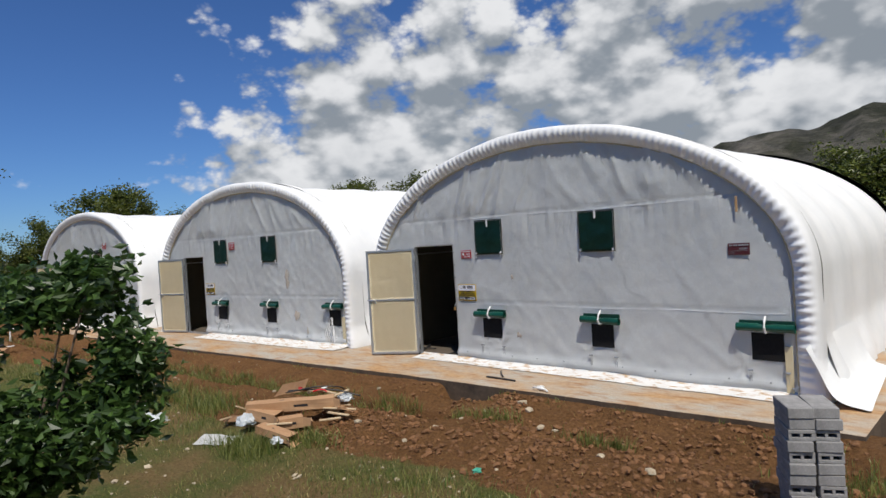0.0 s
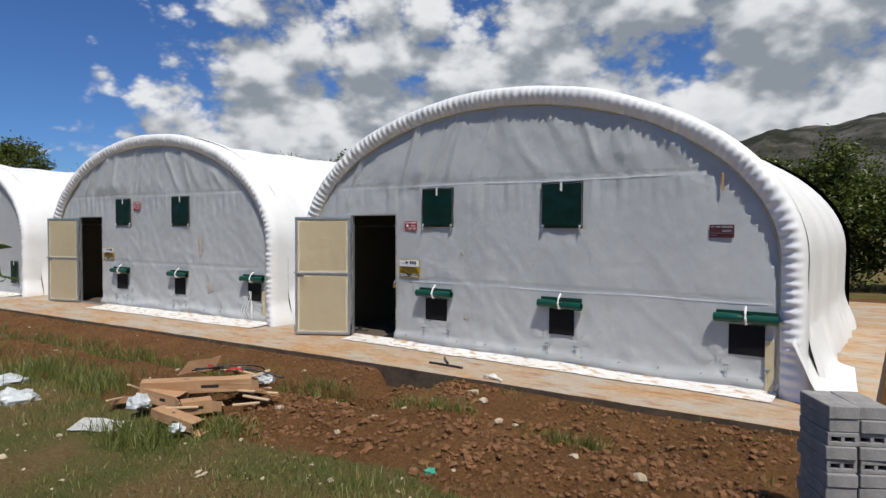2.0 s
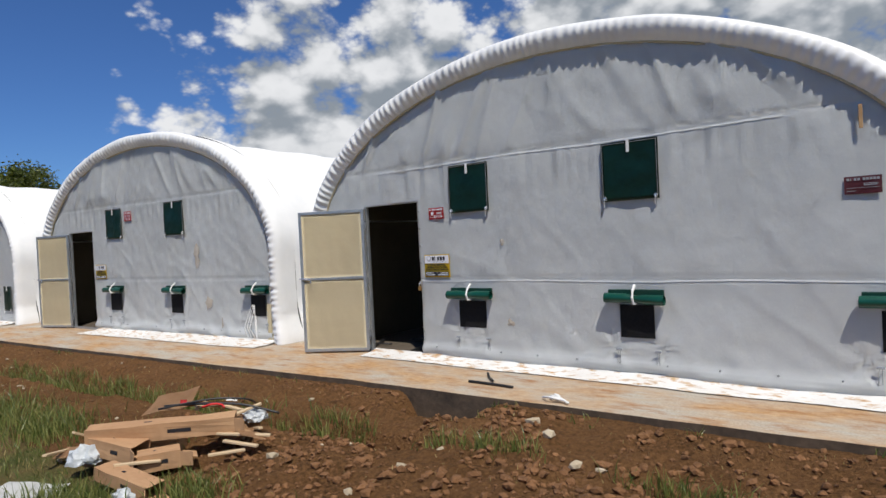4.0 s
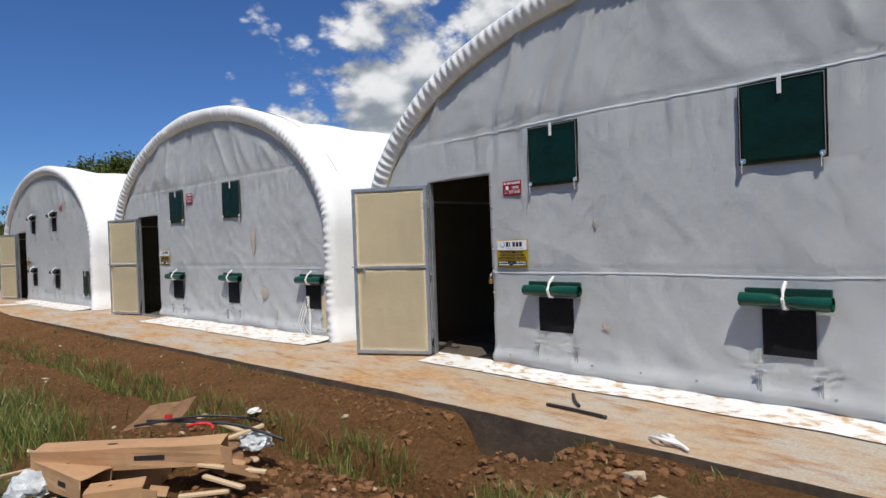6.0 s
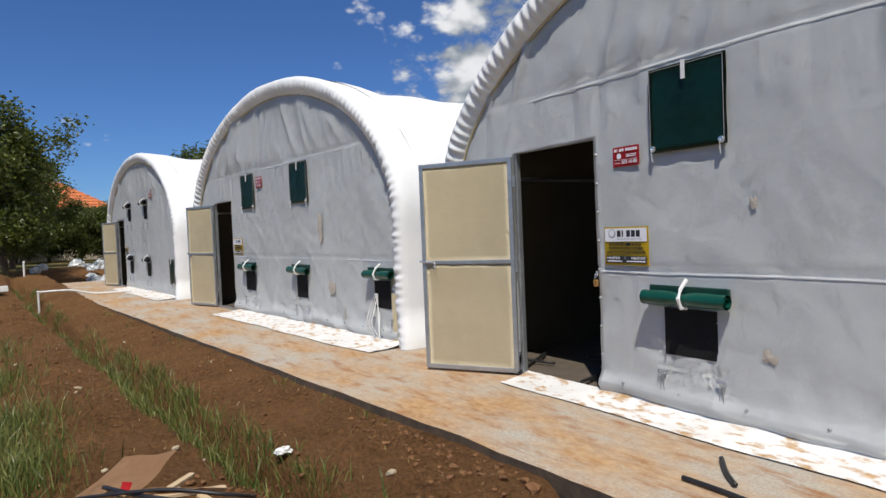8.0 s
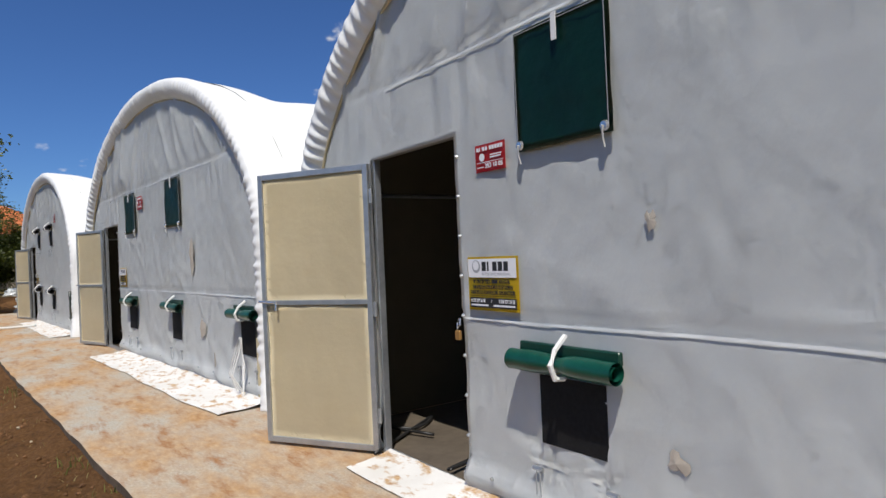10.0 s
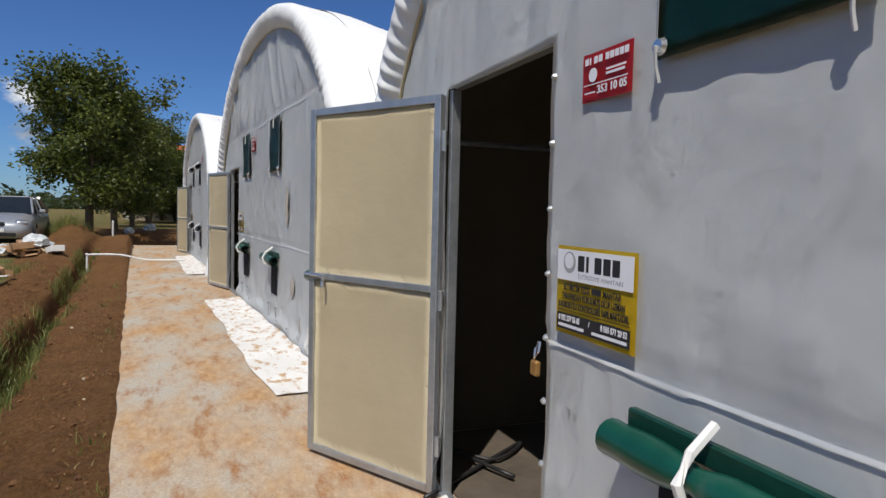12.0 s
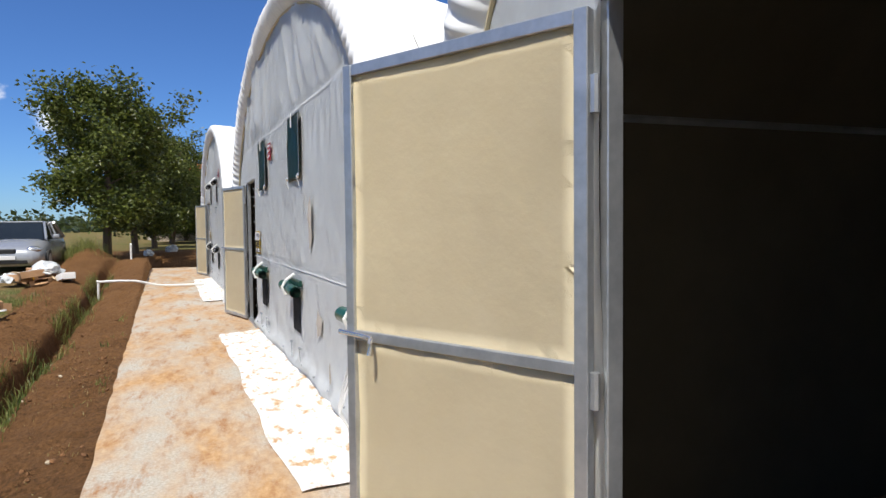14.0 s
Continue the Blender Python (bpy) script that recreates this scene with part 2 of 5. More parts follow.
# indoor shade as a floor colour, much darker than the slab
SHADE_FLOOR = plain("dark_floor_shade", (0.07, 0.055, 0.04), (0.12, 0.095, 0.07), 14, 0.95)


def make_leaf(name, a, b):
    m = Mat(name, 0.42, 0, 0.45)
    r = m.n("ShaderNodeNewGeometry").outputs["Random Per Island"]
    m.color(m.ramp(r, a, b, 0.1, 0.95))
    m.b.inputs["Subsurface Weight"].default_value = 0.0
    tr = m.n("ShaderNodeBsdfTranslucent")
    m.t.links.new(m.ramp(r, tuple(1.6 * c for c in a), tuple(1.7 * c for c in b), 0.1, 0.95), tr.inputs[0])
    mx = m.n("ShaderNodeMixShader")
    mx.inputs[0].default_value = 0.28
    m.t.links.new(m.b.outputs[0], mx.inputs[1])
    m.t.links.new(tr.outputs[0], mx.inputs[2])
    m.t.links.new(mx.outputs[0], m.t.nodes["Material Output"].inputs[0])
    return m.m


LEAF = make_leaf("orchard_leaf", (0.030, 0.048, 0.009), (0.135, 0.16, 0.028))
BUSH_LEAF = make_leaf("bush_leaf", (0.018, 0.040, 0.010), (0.075, 0.14, 0.03))
GRASS = make_leaf("grass_blade", (0.060, 0.100, 0.018), (0.26, 0.26, 0.08))
DRY_GRASS = make_leaf("dry_grass_blade", (0.22, 0.17, 0.06), (0.45, 0.36, 0.16))
FAR_TREES = make_leaf("far_tree_leaf", (0.025, 0.042, 0.016), (0.065, 0.085, 0.03))


def make_hill():
    m = Mat("rocky_hillside", 0.95, 0, 0.1)
    # rock and scrub tones are lowered to carry the clouds' shadow
    rock = m.ramp(m.noise(0.02, 9, 0.7), (0.05, 0.05, 0.05), (0.17, 0.155, 0.13))
    scrub = m.ramp(m.noise(0.05, 8, 0.75), (0.014, 0.018, 0.014), (0.045, 0.045, 0.03))
    m.color(m.mix(m.range(m.noise(0.012, 9, 0.72), 0.42, 0.60), scrub, rock))
    m.bump(m.noise(0.03, 9, 0.7), 0.9, 9.0)
    return m.m


HILL = make_hill()


# ---- mesh helpers ----
def obj(name, bm, material, parent=None, label="", smooth=False):
    me = bpy.data.meshes.new(name)
    bm.to_mesh(me)
    bm.free()
    for x in material if isinstance(material, (list, tuple)) else [material]:
        me.materials.append(x)
    if smooth:
        me.polygons.foreach_set("use_smooth", [True] * len(me.polygons))
    ob = new(name, me)
    if parent:
        ob.parent = parent
    return tagged(ob, label)


def part(name, bm, material, parent, label="", smooth=False):
    return obj(name, bm, material, parent, label, smooth)


def thing(name, m, label, category, group="", kind=""):
    e = new(name)
    e.matrix_world = m
    return tagged(e, label, category, group, kind)


def box(bm, c, s, m=None, bevel=0.0):
    """A box with centre c and size s, put through the pose m."""
    r = bmesh.ops.create_cube(bm, size=1.0, matrix=(m or Matrix()) @ Matrix.Translation(c) @ Matrix.Diagonal((*s, 1)))
    if bevel:
        es = list({e for v in r["verts"] for e in v.link_edges})
        bmesh.ops.bevel(bm, geom=es, offset=bevel, segments=1, affect="EDGES")
    return bm


def boxes(*items, bevel=0.0):
    bm = bmesh.new()
    for c, s in items:
        box(bm, c, s, None, bevel)
    return bm


def tube(bm, pts, r, sides=8, caps=True):
    """A tube through the points pts; r is a radius or one radius a point."""
    pts = [Vector(p) for p in pts]
    rs = r if isinstance(r, (list, tuple)) else [r] * len(pts)
    rings = []
    up = Vector((0.13, 0.27, 1)).normalized()
    for i, p in enumerate(pts):
        d = (pts[min(i + 1, len(pts) - 1)] - pts[max(i - 1, 0)]).normalized()
        a = d.cross(up)
        if a.length < 0.05:
            a = d.cross(Vector((1, 0.2, 0)))
        a.normalize()
        b = d.cross(a)
        rings.append([bm.verts.new(p + rs[i] * (math.cos(k * math.tau / sides) * a + math.sin(k * math.tau / sides) * b)) for k in range(sides)])
    for u, v in zip(rings, rings[1:]):
        for k in range(sides):
            bm.faces.new((u[k], u[(k + 1) % sides], v[(k + 1) % sides], v[k]))
    if caps:
        bm.faces.new(rings[0][::-1])
        bm.faces.new(rings[-1])
    return bm


def grid(bm, f, us, vs, skip=None):
    """A sheet of f(u, v) over the values us and vs."""
    rows = [[bm.verts.new(f(u, v)) for u in us] for v in vs]
    for j in range(len(vs) - 1):
        for i in range(len(us) - 1):
            if skip and skip(us[i], vs[j]):
                continue
            bm.faces.new((rows[j][i], rows[j][i + 1], rows[j + 1][i + 1], rows[j + 1][i]))
    return bm


def lumps(seed, spots, squash=0.7, rough=0.35):
    """Rough stones or clods: (x, y, z, size) each."""
    rnd = random.Random(seed)
    ball = bmesh.new()
    bmesh.ops.create_icosphere(ball, subdivisions=1, radius=0.5)
    unit = [v.co.copy() for v in ball.verts]
    faces = [[v.index for v in f.verts] for f in ball.faces]
    ball.free()
    bm = bmesh.new()
    for x, y, z, s in spots:
        m = pose(x, y, z, rnd.uniform(-20, 20), rnd.uniform(-20, 20), rnd.uniform(0, 360)) @ Matrix.Diagonal((s * rnd.uniform(0.8, 1.3), s, s * squash, 1))
        vs = [bm.verts.new(m @ (p * (1 + rnd.uniform(-rough, rough)))) for p in unit]
        for q in faces:
            bm.faces.new([vs[k] for k in q])
    return bm


def lin(a, b, n):
    return [a + (b - a) * i / (n - 1) for i in range(n)]


def sstep(a, b, x):
    t = min(1, max(0, (x - a) / (b - a)))
    return t * t * (3 - 2 * t)


def ns(x, y, z=0.0):
    return noise.noise(Vector((x, y, z)))


# ---- ground ----
def slab_edge(x):
    return -1.48 + 0.04 * x if x > 0 else -1.48 + 0.078 * x


def trench(x):
    """The trench's middle line."""
    return slab_edge(x) - 1.05 - 0.08 * ns(x * 0.5, 3.1)


def soil_amount(x, y):
    d = slab_edge(x) - y
    wide = 2.35 + 0.25 * ns(x * 0.6, 7.7) + (0.25 if x > -1 else 0.25 * sstep(-9, -1, x)) + 0.5 * sstep(-14, -20, x)
    s = 1 - sstep(wide - 0.25, wide + 0.25, d)
    s *= sstep(9.5, 7.5, x)
    s *= sstep(-40, -30, x)
    return s


def ground_z(x, y):
    d = slab_edge(x) - y
    far = math.hypot(x, y)
    z = -0.20 + 0.42 * sstep(-9, -24, x) * sstep(3, -2, y)
    # the field climbs to the spot where the walk begins
    z += 0.75 * sstep(-5.2, -8.6, y) * sstep(4.6, 8.0, x)
    z += 0.04 * ns(x * 0.35, y * 0.35) * (1 if far < 60 else 0)
    if -30 < x < 9.5 and -8 < y < 14:
        s = soil_amount(x, y)
        if s > 0 and d > -0.3:
            z += s * (0.15 * sstep(1.0, 0.0, d) + 0.13 * math.exp(-((d - 1.75) / 0.42) ** 2) * (0.6 + 0.4 * sstep(-3, -7, x)))
            z += s * (0.05 * ns(x * 2.2, y * 2.2) + 0.035 * ns(x * 5.5, y * 5.5, 2) + 0.035 * ns(x * 11, y * 11, 4)) * sstep(-0.1, 0.25, d)
            cut = math.exp(-((y - trench(x)) / 0.15) ** 4) * sstep(2.6, 0.4, x) * sstep(-24, -20, x)
            z -= 0.36 * cut
            # the dug hole against the slab
            z -= 0.55 * math.exp(-(((x - 1.5) / 0.44) ** 4)) * math.exp(-(((d - 0.12) / 0.25) ** 4))
            z += 0.10 * math.exp(-(((x - 2.9) / 0.9) ** 2)) * math.exp(-(((d - 0.9) / 0.5) ** 2))
            z += 0.42 * math.exp(-(((x + 23.5) / 2.6) ** 2)) * math.exp(-(((d - 1.9) / 0.8) ** 2))
        if d < 0.02 and x < 6.75:
            z = min(z, -0.42) if d < -0.25 else min(z, -0.045)
    return z


def steps(a, b, fine, growth, reach):
    mid = lin(a, b, int((b - a) / fine) + 1)
    lo, hi, s = [], [], fine
    p = q = 0.0
    while p < reach:
        s *= growth
        p += s
        lo.append(a - p)
        hi.append(b + p)
    return lo[::-1] + mid + hi


GX, GY = steps(-15.0, 8.0, 0.055, 1.16, 2200), steps(-7.0, -0.9, 0.045, 1.16, 2200)
gbm = bmesh.new()
grid(gbm, lambda x, y: (x, y, ground_z(x, y)), GX, GY)
ground = obj("ground", gbm, GROUND, smooth=True)
tagged(ground, "red-brown dug earth and patchy dry grass field", "ground", kind="structure")
att = ground.data.attributes.new("soil", "FLOAT", "POINT")
co = np.empty(len(ground.data.vertices) * 3)
ground.data.vertices.foreach_get("co", co)
co = co.reshape(-1, 3)
att.data.foreach_set("value", [soil_amount(x, y) if -42 < x < 10 and -9 < y < 15 else 0.0 for x, y, _ in co])

# the concrete strip under and before the tents
sb = bmesh.new()
front = [(x, slab_edge(x) + 0.025 * ns(x * 3, 1.3)) for x in lin(-23.5, 6.5, 150)]
loop = front + [(6.45, 12.1), (-23.5, 12.1)]
low = [sb.verts.new((x, y, -0.45)) for x, y in loop]
top = [sb.verts.new((x, y, 0.0)) for x, y in loop]
sb.faces.new(top)
for i in range(len(loop)):
    j = (i + 1) % len(loop)
    sb.faces.new((low[i], low[j], top[j], top[i]))
# dark brown on the side faces, dusty concrete on top
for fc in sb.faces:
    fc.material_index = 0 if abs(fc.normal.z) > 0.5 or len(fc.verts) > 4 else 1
slab = tagged(obj("pavement", sb, [SLAB, SLAB_SIDE]), "dusty concrete strip stained with red soil", "pavement", kind="structure")

# ---- the tents ----
HALF, SPRING, RISE, MID = 3.78, 1.50, 2.12, 1.84
DEEP = 6.6


def arch_top(x):
    return SPRING + RISE * math.sqrt(max(0.0, 1 - ((x - MID) / HALF) ** 2))


def arch_path(n):
    """(x, z, outward x, outward z, run) along the arch, from the right foot over the top to the left one."""
    pts = [(MID + HALF, z) for z in lin(0.0, SPRING, max(4, n // 6))[:-1]]
    pts += [(MID + HALF * math.cos(a), SPRING + RISE * math.sin(a)) for a in lin(0, math.pi, n)]
    pts += [(MID - HALF, z) for z in lin(SPRING, 0.0, max(4, n // 6))[1:]]
    out, run = [], 0.0
    for i, (x, z) in enumerate(pts):
        a, b = pts[max(0, i - 1)], pts[min(len(pts) - 1, i + 1)]
        tx, tz = b[0] - a[0], b[1] - a[1]
        le = math.hypot(tx, tz)
        if i:
            run += math.hypot(x - pts[i - 1][0], z - pts[i - 1][1])
        out.append((x, z, tz / le, -tx / le, run))
    return out


def cloth(x, z, seed):
    """How far the front sheet bulges towards the viewer."""
    b = 0.020 * ns(x * 0.9, z * 0.9, seed) + 0.007 * ns(x * 2.4, z * 1.9, seed + 5) + 0.004 * ns(x * 7, z * 6, seed + 6)
    pleat = math.exp(-((z - 2.36) / 0.24) ** 2)
    b += 0.016 * pleat * ns(x * 9, z * 1.2, seed + 9)
    fold = 1 - abs(ns((x - 0.42 * z) * 2.6 + 0.4, z * 0.35, seed + 3)) * 2.4
    b += 0.05 * sstep(2.45, 2.8, z) * max(0, fold) ** 2 * sstep(2.8, 0.2, x)
    fold = 1 - abs(ns((x + 0.55 * z) * 2.4, z * 0.5, seed + 21)) * 2.4
    b += 0.032 * sstep(2.5, 2.85, z) * max(0, fold) ** 2 * sstep(1.2, 3.4, x)
    fold = 1 - abs(ns((x + 0.8 * z) * 1.7, z * 1.1, seed + 31)) * 3.2
    b += 0.006 * max(0, fold) ** 2 * sstep(2.2, 1.4, z)
    b += 0.022 * sstep(0.6, 0.15, z) * ns((x + 0.9 * z) * 4, z * 2, seed + 12)
    b += 0.045 * math.exp(-((z - 0.12 - 0.05 * ns(x * 1.3, 2, seed)) / 0.06) ** 2)
    for sx, sz in ((0.66, 0.33), (1.02, 0.31), (2.72, 0.31), (3.22, 0.31), (5.0, 0.33)):
        r = math.hypot(x - sx, z - sz)
        a = math.atan2(z - sz, x - sx)
        b += 0.020 * math.exp(-r / 0.14) * math.cos(5 * a + sx * 7)
    b -= 0.008 * math.exp(-((z - 2.56) / 0.018) ** 2) + 0.007 * math.exp(-((z - 1.06) / 0.015) ** 2)
    return b


def sheet_rect(bm, x0, x1, z0, z1, y, nx=2, nz=2, wave=0.0, seed=0.0, thick=0.004):
    f = lambda u, v: (u, y - wave * (ns(u * 4, v * 4, seed) + 0.5 * ns(u * 11, v * 9, seed + 2)), v)
    grid(bm, f, lin(x0, x1, nx), lin(z0, z1, nz))
    r = bmesh.ops.solidify(bm, geom=bm.faces[:], thickness=-thick)
    return bm


def letters(parent, name, text, size, x, z, y, mat, wide=None, align="LEFT", bold=0.0):
    """Flat printed writing on a wall that faces -y."""
    c = bpy.data.curves.new(name, "FONT")
    c.body, c.size, c.extrude, c.align_x, c.offset = text, size, 0.0006, align, bold
    c.resolution_u = 3
    tmp = bpy.data.objects.new(name, c)
    scene.collection.objects.link(tmp)
    dg = bpy.context.evaluated_depsgraph_get()
    me = bpy.data.meshes.new_from_object(tmp.evaluated_get(dg))
    bpy.data.objects.remove(tmp)
    me.materials.clear()
    me.materials.append(mat)
    ob = new(name, me)
    ob.parent = parent
    w = max(v.co.x for v in me.vertices) - min(v.co.x for v in me.vertices)
    k = wide / w if wide else 1.0
    ob.matrix_local = pose(x, y, z, 90, 0, 0) @ Matrix.Diagonal((k, 1, 1, 1))
    return ob


def bars(parent, name, mat, y, *rects):
    bm = bmesh.new()
    for x, z, w, h in rects:
        box(bm, (x + w / 2, y, z + h / 2), (w, 0.0012, h))
    return part(name, bm, mat, parent)


def growers_sign(tent, x, z, w, h):
    """The yellow and white sign beside the door."""
    s = part("sign", sheet_rect(bmesh.new(), x, x + w, z, z + h, -0.034, 6, 6, 0.004, 1.0), YELLOW, tent, "yellow and white printed sign of the mushroom grower")
    u, y = w / 0.43, -0.0405
    bars(s, "white_field", WHITE, y + 0.0006, (x + 0.012 * u, z + h * 0.615, w - 0.024 * u, h * 0.345))
    bars(s, "black_field", INK, y + 0.0006, (x + 0.018 * u, z + h * 0.055, w - 0.036 * u, h * 0.185))
    bm = bmesh.new()
    bmesh.ops.create_cone(bm, cap_ends=True, segments=24, radius1=0.036 * u, radius2=0.036 * u, depth=0.0015, matrix=pose(x + 0.085 * u, y, z + h * 0.82, 90))
    part("logo_disc", bm, GREY_INK, s)
    bm = bmesh.new()
    bmesh.ops.create_cone(bm, cap_ends=True, segments=24, radius1=0.026 * u, radius2=0.026 * u, depth=0.0026, matrix=pose(x + 0.083 * u, y, z + h * 0.835, 90))
    part("logo_core", bm, WHITE, s)
    bx = x + 0.135 * u
    bars(s, "logo_blocks", INK, y, *[(bx + i * 0.046 * u, z + h * 0.735, (0.014 if i == 1 else 0.036) * u, h * 0.17) for i in range(5)])
    letters(s, "lettering", "İSTİRİDYE MANTARI", 0.02 * u, x + 0.135 * u, z + h * 0.655, y, GREY_INK, 0.235 * u)
    letters(s, "lettering", "BU ÜRETİM TESİSİ", 0.03 * u, x + 0.055 * u, z + h * 0.505, y, INK, 0.15 * u, bold=0.0006)
    bars(s, "logo_name", INK, y, (x + 0.215 * u, z + h * 0.508, 0.05 * u, h * 0.068))
    letters(s, "lettering", "MANTAR", 0.03 * u, x + 0.275 * u, z + h * 0.505, y, INK, 0.09 * u, bold=0.0006)
    letters(s, "lettering", "TARAFINDAN KURULMUŞ OLUP UZMAN", 0.03 * u, x + 0.045 * u, z + h * 0.405, y, INK, 0.34 * u, bold=0.0006)
    letters(s, "lettering", "KADROSU İLE KONTROLLERİ YAPILMAKTADIR.", 0.03 * u, x + 0.025 * u, z + h * 0.305, y, INK, 0.38 * u, bold=0.0006)
    bars(s, "rule", INK, y, (x + 0.02 * u, z + h * 0.272, w - 0.04 * u, 0.002))
    letters(s, "lettering", "0 332 237 55 65", 0.026 * u, x + 0.03 * u, z + h * 0.155, y - 0.0008, WHITE, 0.125 * u, bold=0.0006)
    letters(s, "lettering", "/", 0.026 * u, x + 0.205 * u, z + h * 0.155, y - 0.0008, WHITE)
    letters(s, "lettering", "0 555 571 20 52", 0.026 * u, x + 0.27 * u, z + h * 0.155, y - 0.0008, WHITE, 0.13 * u, bold=0.0006)
    bars(s, "small_print", WHITE, y - 0.0008, (x + 0.03 * u, z + h * 0.085, 0.15 * u, h * 0.032), (x + 0.225 * u, z + h * 0.085, 0.175 * u, h * 0.032))


def makers_sign(tent, x, z, w, h, mat=RED):
    """The small sign of the tent maker; its name is drawn as blocks."""
    s = part("maker_sign", sheet_rect(bmesh.new(), x, x + w, z, z + h, -0.034, 6, 5, 0.004, 3.0), mat, tent, "small red printed sign" if mat is RED else "faded maroon printed sign")
    y, u = -0.0405, w / 0.25
    ink = WHITE if mat is RED else GREY_INK
    bars(s, "logo_blocks", ink, y, *[(x + (0.018 + i * 0.024) * u, z + h * 0.76, (0.007 if i == 1 else 0.018) * u, h * 0.14) for i in range(4)],
         *[(x + (0.125 + i * 0.023) * u, z + h * 0.76, 0.018 * u, h * 0.14) for i in range(5)])
    bars(s, "small_print", ink, y, (x + 0.13 * u, z + h * 0.55, 0.095 * u, h * 0.04), (x + 0.13 * u, z + h * 0.46, 0.09 * u, h * 0.05), (x + 0.015 * u, z + h * 0.33, 0.22 * u, h * 0.02),
         (x + 0.02 * u, z + h * 0.16, 0.055 * u, h * 0.03))
    if mat is RED:
        letters(s, "lettering", "353 10 05", 0.034 * u, x + 0.085 * u, z + h * 0.13, y, ink, 0.145 * u, bold=0.0008)
        bm = bmesh.new()
        bmesh.ops.create_cone(bm, cap_ends=True, segments=16, radius1=0.022 * u, radius2=0.022 * u, depth=0.0014, matrix=pose(x + 0.062 * u, y, z + h * 0.53, 90))
        part("logo_disc", bm, ink, s)


def hanging_flap(tent, x, z, w, h, seed):
    """A closed window: a green sheet held at its lower corners."""
    f = part("window_flap", sheet_rect(bmesh.new(), x, x + w, z, z + h, -0.045, 16, 16, 0.012, seed, 0.005), GREEN_PVC, tent, "closed dark green window flap", True)
    for sx in (x + 0.035, x + w - 0.035):
        bm = bmesh.new()
        bmesh.ops.create_cone(bm, cap_ends=True, segments=12, radius1=0.024, radius2=0.018, depth=0.014, matrix=pose(sx, -0.063, z + 0.03, 90))
        part("eyelet", bm, CHROME, f)
        part("cord", tube(bmesh.new(), [(sx, -0.075, z + 0.03), (sx - 0.012, -0.06, z - 0.02), (sx - 0.015, -0.045, z - 0.06)], 0.005, 5), STRAP, f)
    part("strap", boxes(((x + w * 0.5, -0.066, z + h - 0.055), (0.03, 0.006, 0.13))), STRAP, f, "white hanging strap")
    bm = bmesh.new()
    e = 0.016
    for c, s in (((x + w / 2, -0.0555, z + h - e), (w - 2 * e, 0.002, 0.004)), ((x + e, -0.0555, z + h / 2), (0.004, 0.002, h - 2 * e)), ((x + w - e, -0.0555, z + h / 2), (0.004, 0.002, h - 2 * e))):
        box(bm, c, s)
    part("stitching", bm, GREY_INK, f)


def rolled_window(tent, x, z, w, h, seed, over=0.11, roll=GREEN_ROLL, sheet=GREEN_PVC, tilt=0.0):
    """An open window: black net under a rolled-up sheet tied with a strap."""
    n = part("window", sheet_rect(bmesh.new(), x, x + w, z, z + h, -0.033, 8, 8, 0.003, seed), MESH_NET, tent, "small black net window")
    x0, x1, zr = x - over, x + w + over, z + h + 0.075
    bm = bmesh.new()
    us = lin(x0, x1, 15)
    pinch = [0.052 - 0.018 * math.exp(-((u - (x0 + x1) / 2) / 0.05) ** 2) + 0.006 * ns(u * 7, seed) for u in us]
    tube(bm, [(u, -0.105, zr + tilt * (u - x) + 0.008 * ns(u * 3, seed, 4)) for u in us], pinch, 14, False)
    tube(bm, [(u, -0.105, zr + tilt * (u - x) + 0.008 * ns(u * 3, seed, 4)) for u in us], [p * 0.62 for p in pinch], 10, False)
    part("rolled_flap", bm, roll, n, "dark green rolled-up window flap" if roll is GREEN_ROLL else "black rolled-up window flap", True)
    part("flap_top", boxes(((x + w / 2, -0.05, zr + 0.055), (x1 - x0 - 0.03, 0.03, 0.06)), bevel=0.006), sheet, n)
    bm = bmesh.new()
    c = (x0 + x1) / 2
    tube(bm, [(c - 0.01, -0.05, zr + 0.13), (c, -0.13, zr + 0.075), (c + 0.01, -0.175, zr + 0.01), (c + 0.012, -0.15, zr - 0.055), (c + 0.012, -0.09, zr - 0.06)], 0.014, 6)
    part("strap", bm, STRAP, n, "white tie strap")
    for sx in (x - 0.02, x + w + 0.03):
        bm = bmesh.new()
        bmesh.ops.create_cone(bm, cap_ends=True, segments=8, radius1=0.012, radius2=0.012, depth=0.06, matrix=pose(sx, -0.055, z - 0.13, 0, 90, 0))
        tube(bm, [(sx - 0.01, -0.055, z - 0.13), (sx - 0.02, -0.05, z - 0.27), (sx + 0.01, -0.05, z - 0.27), (sx + 0.01, -0.055, z - 0.13)], 0.003, 5)
        part("toggle", bm, GALV, n)


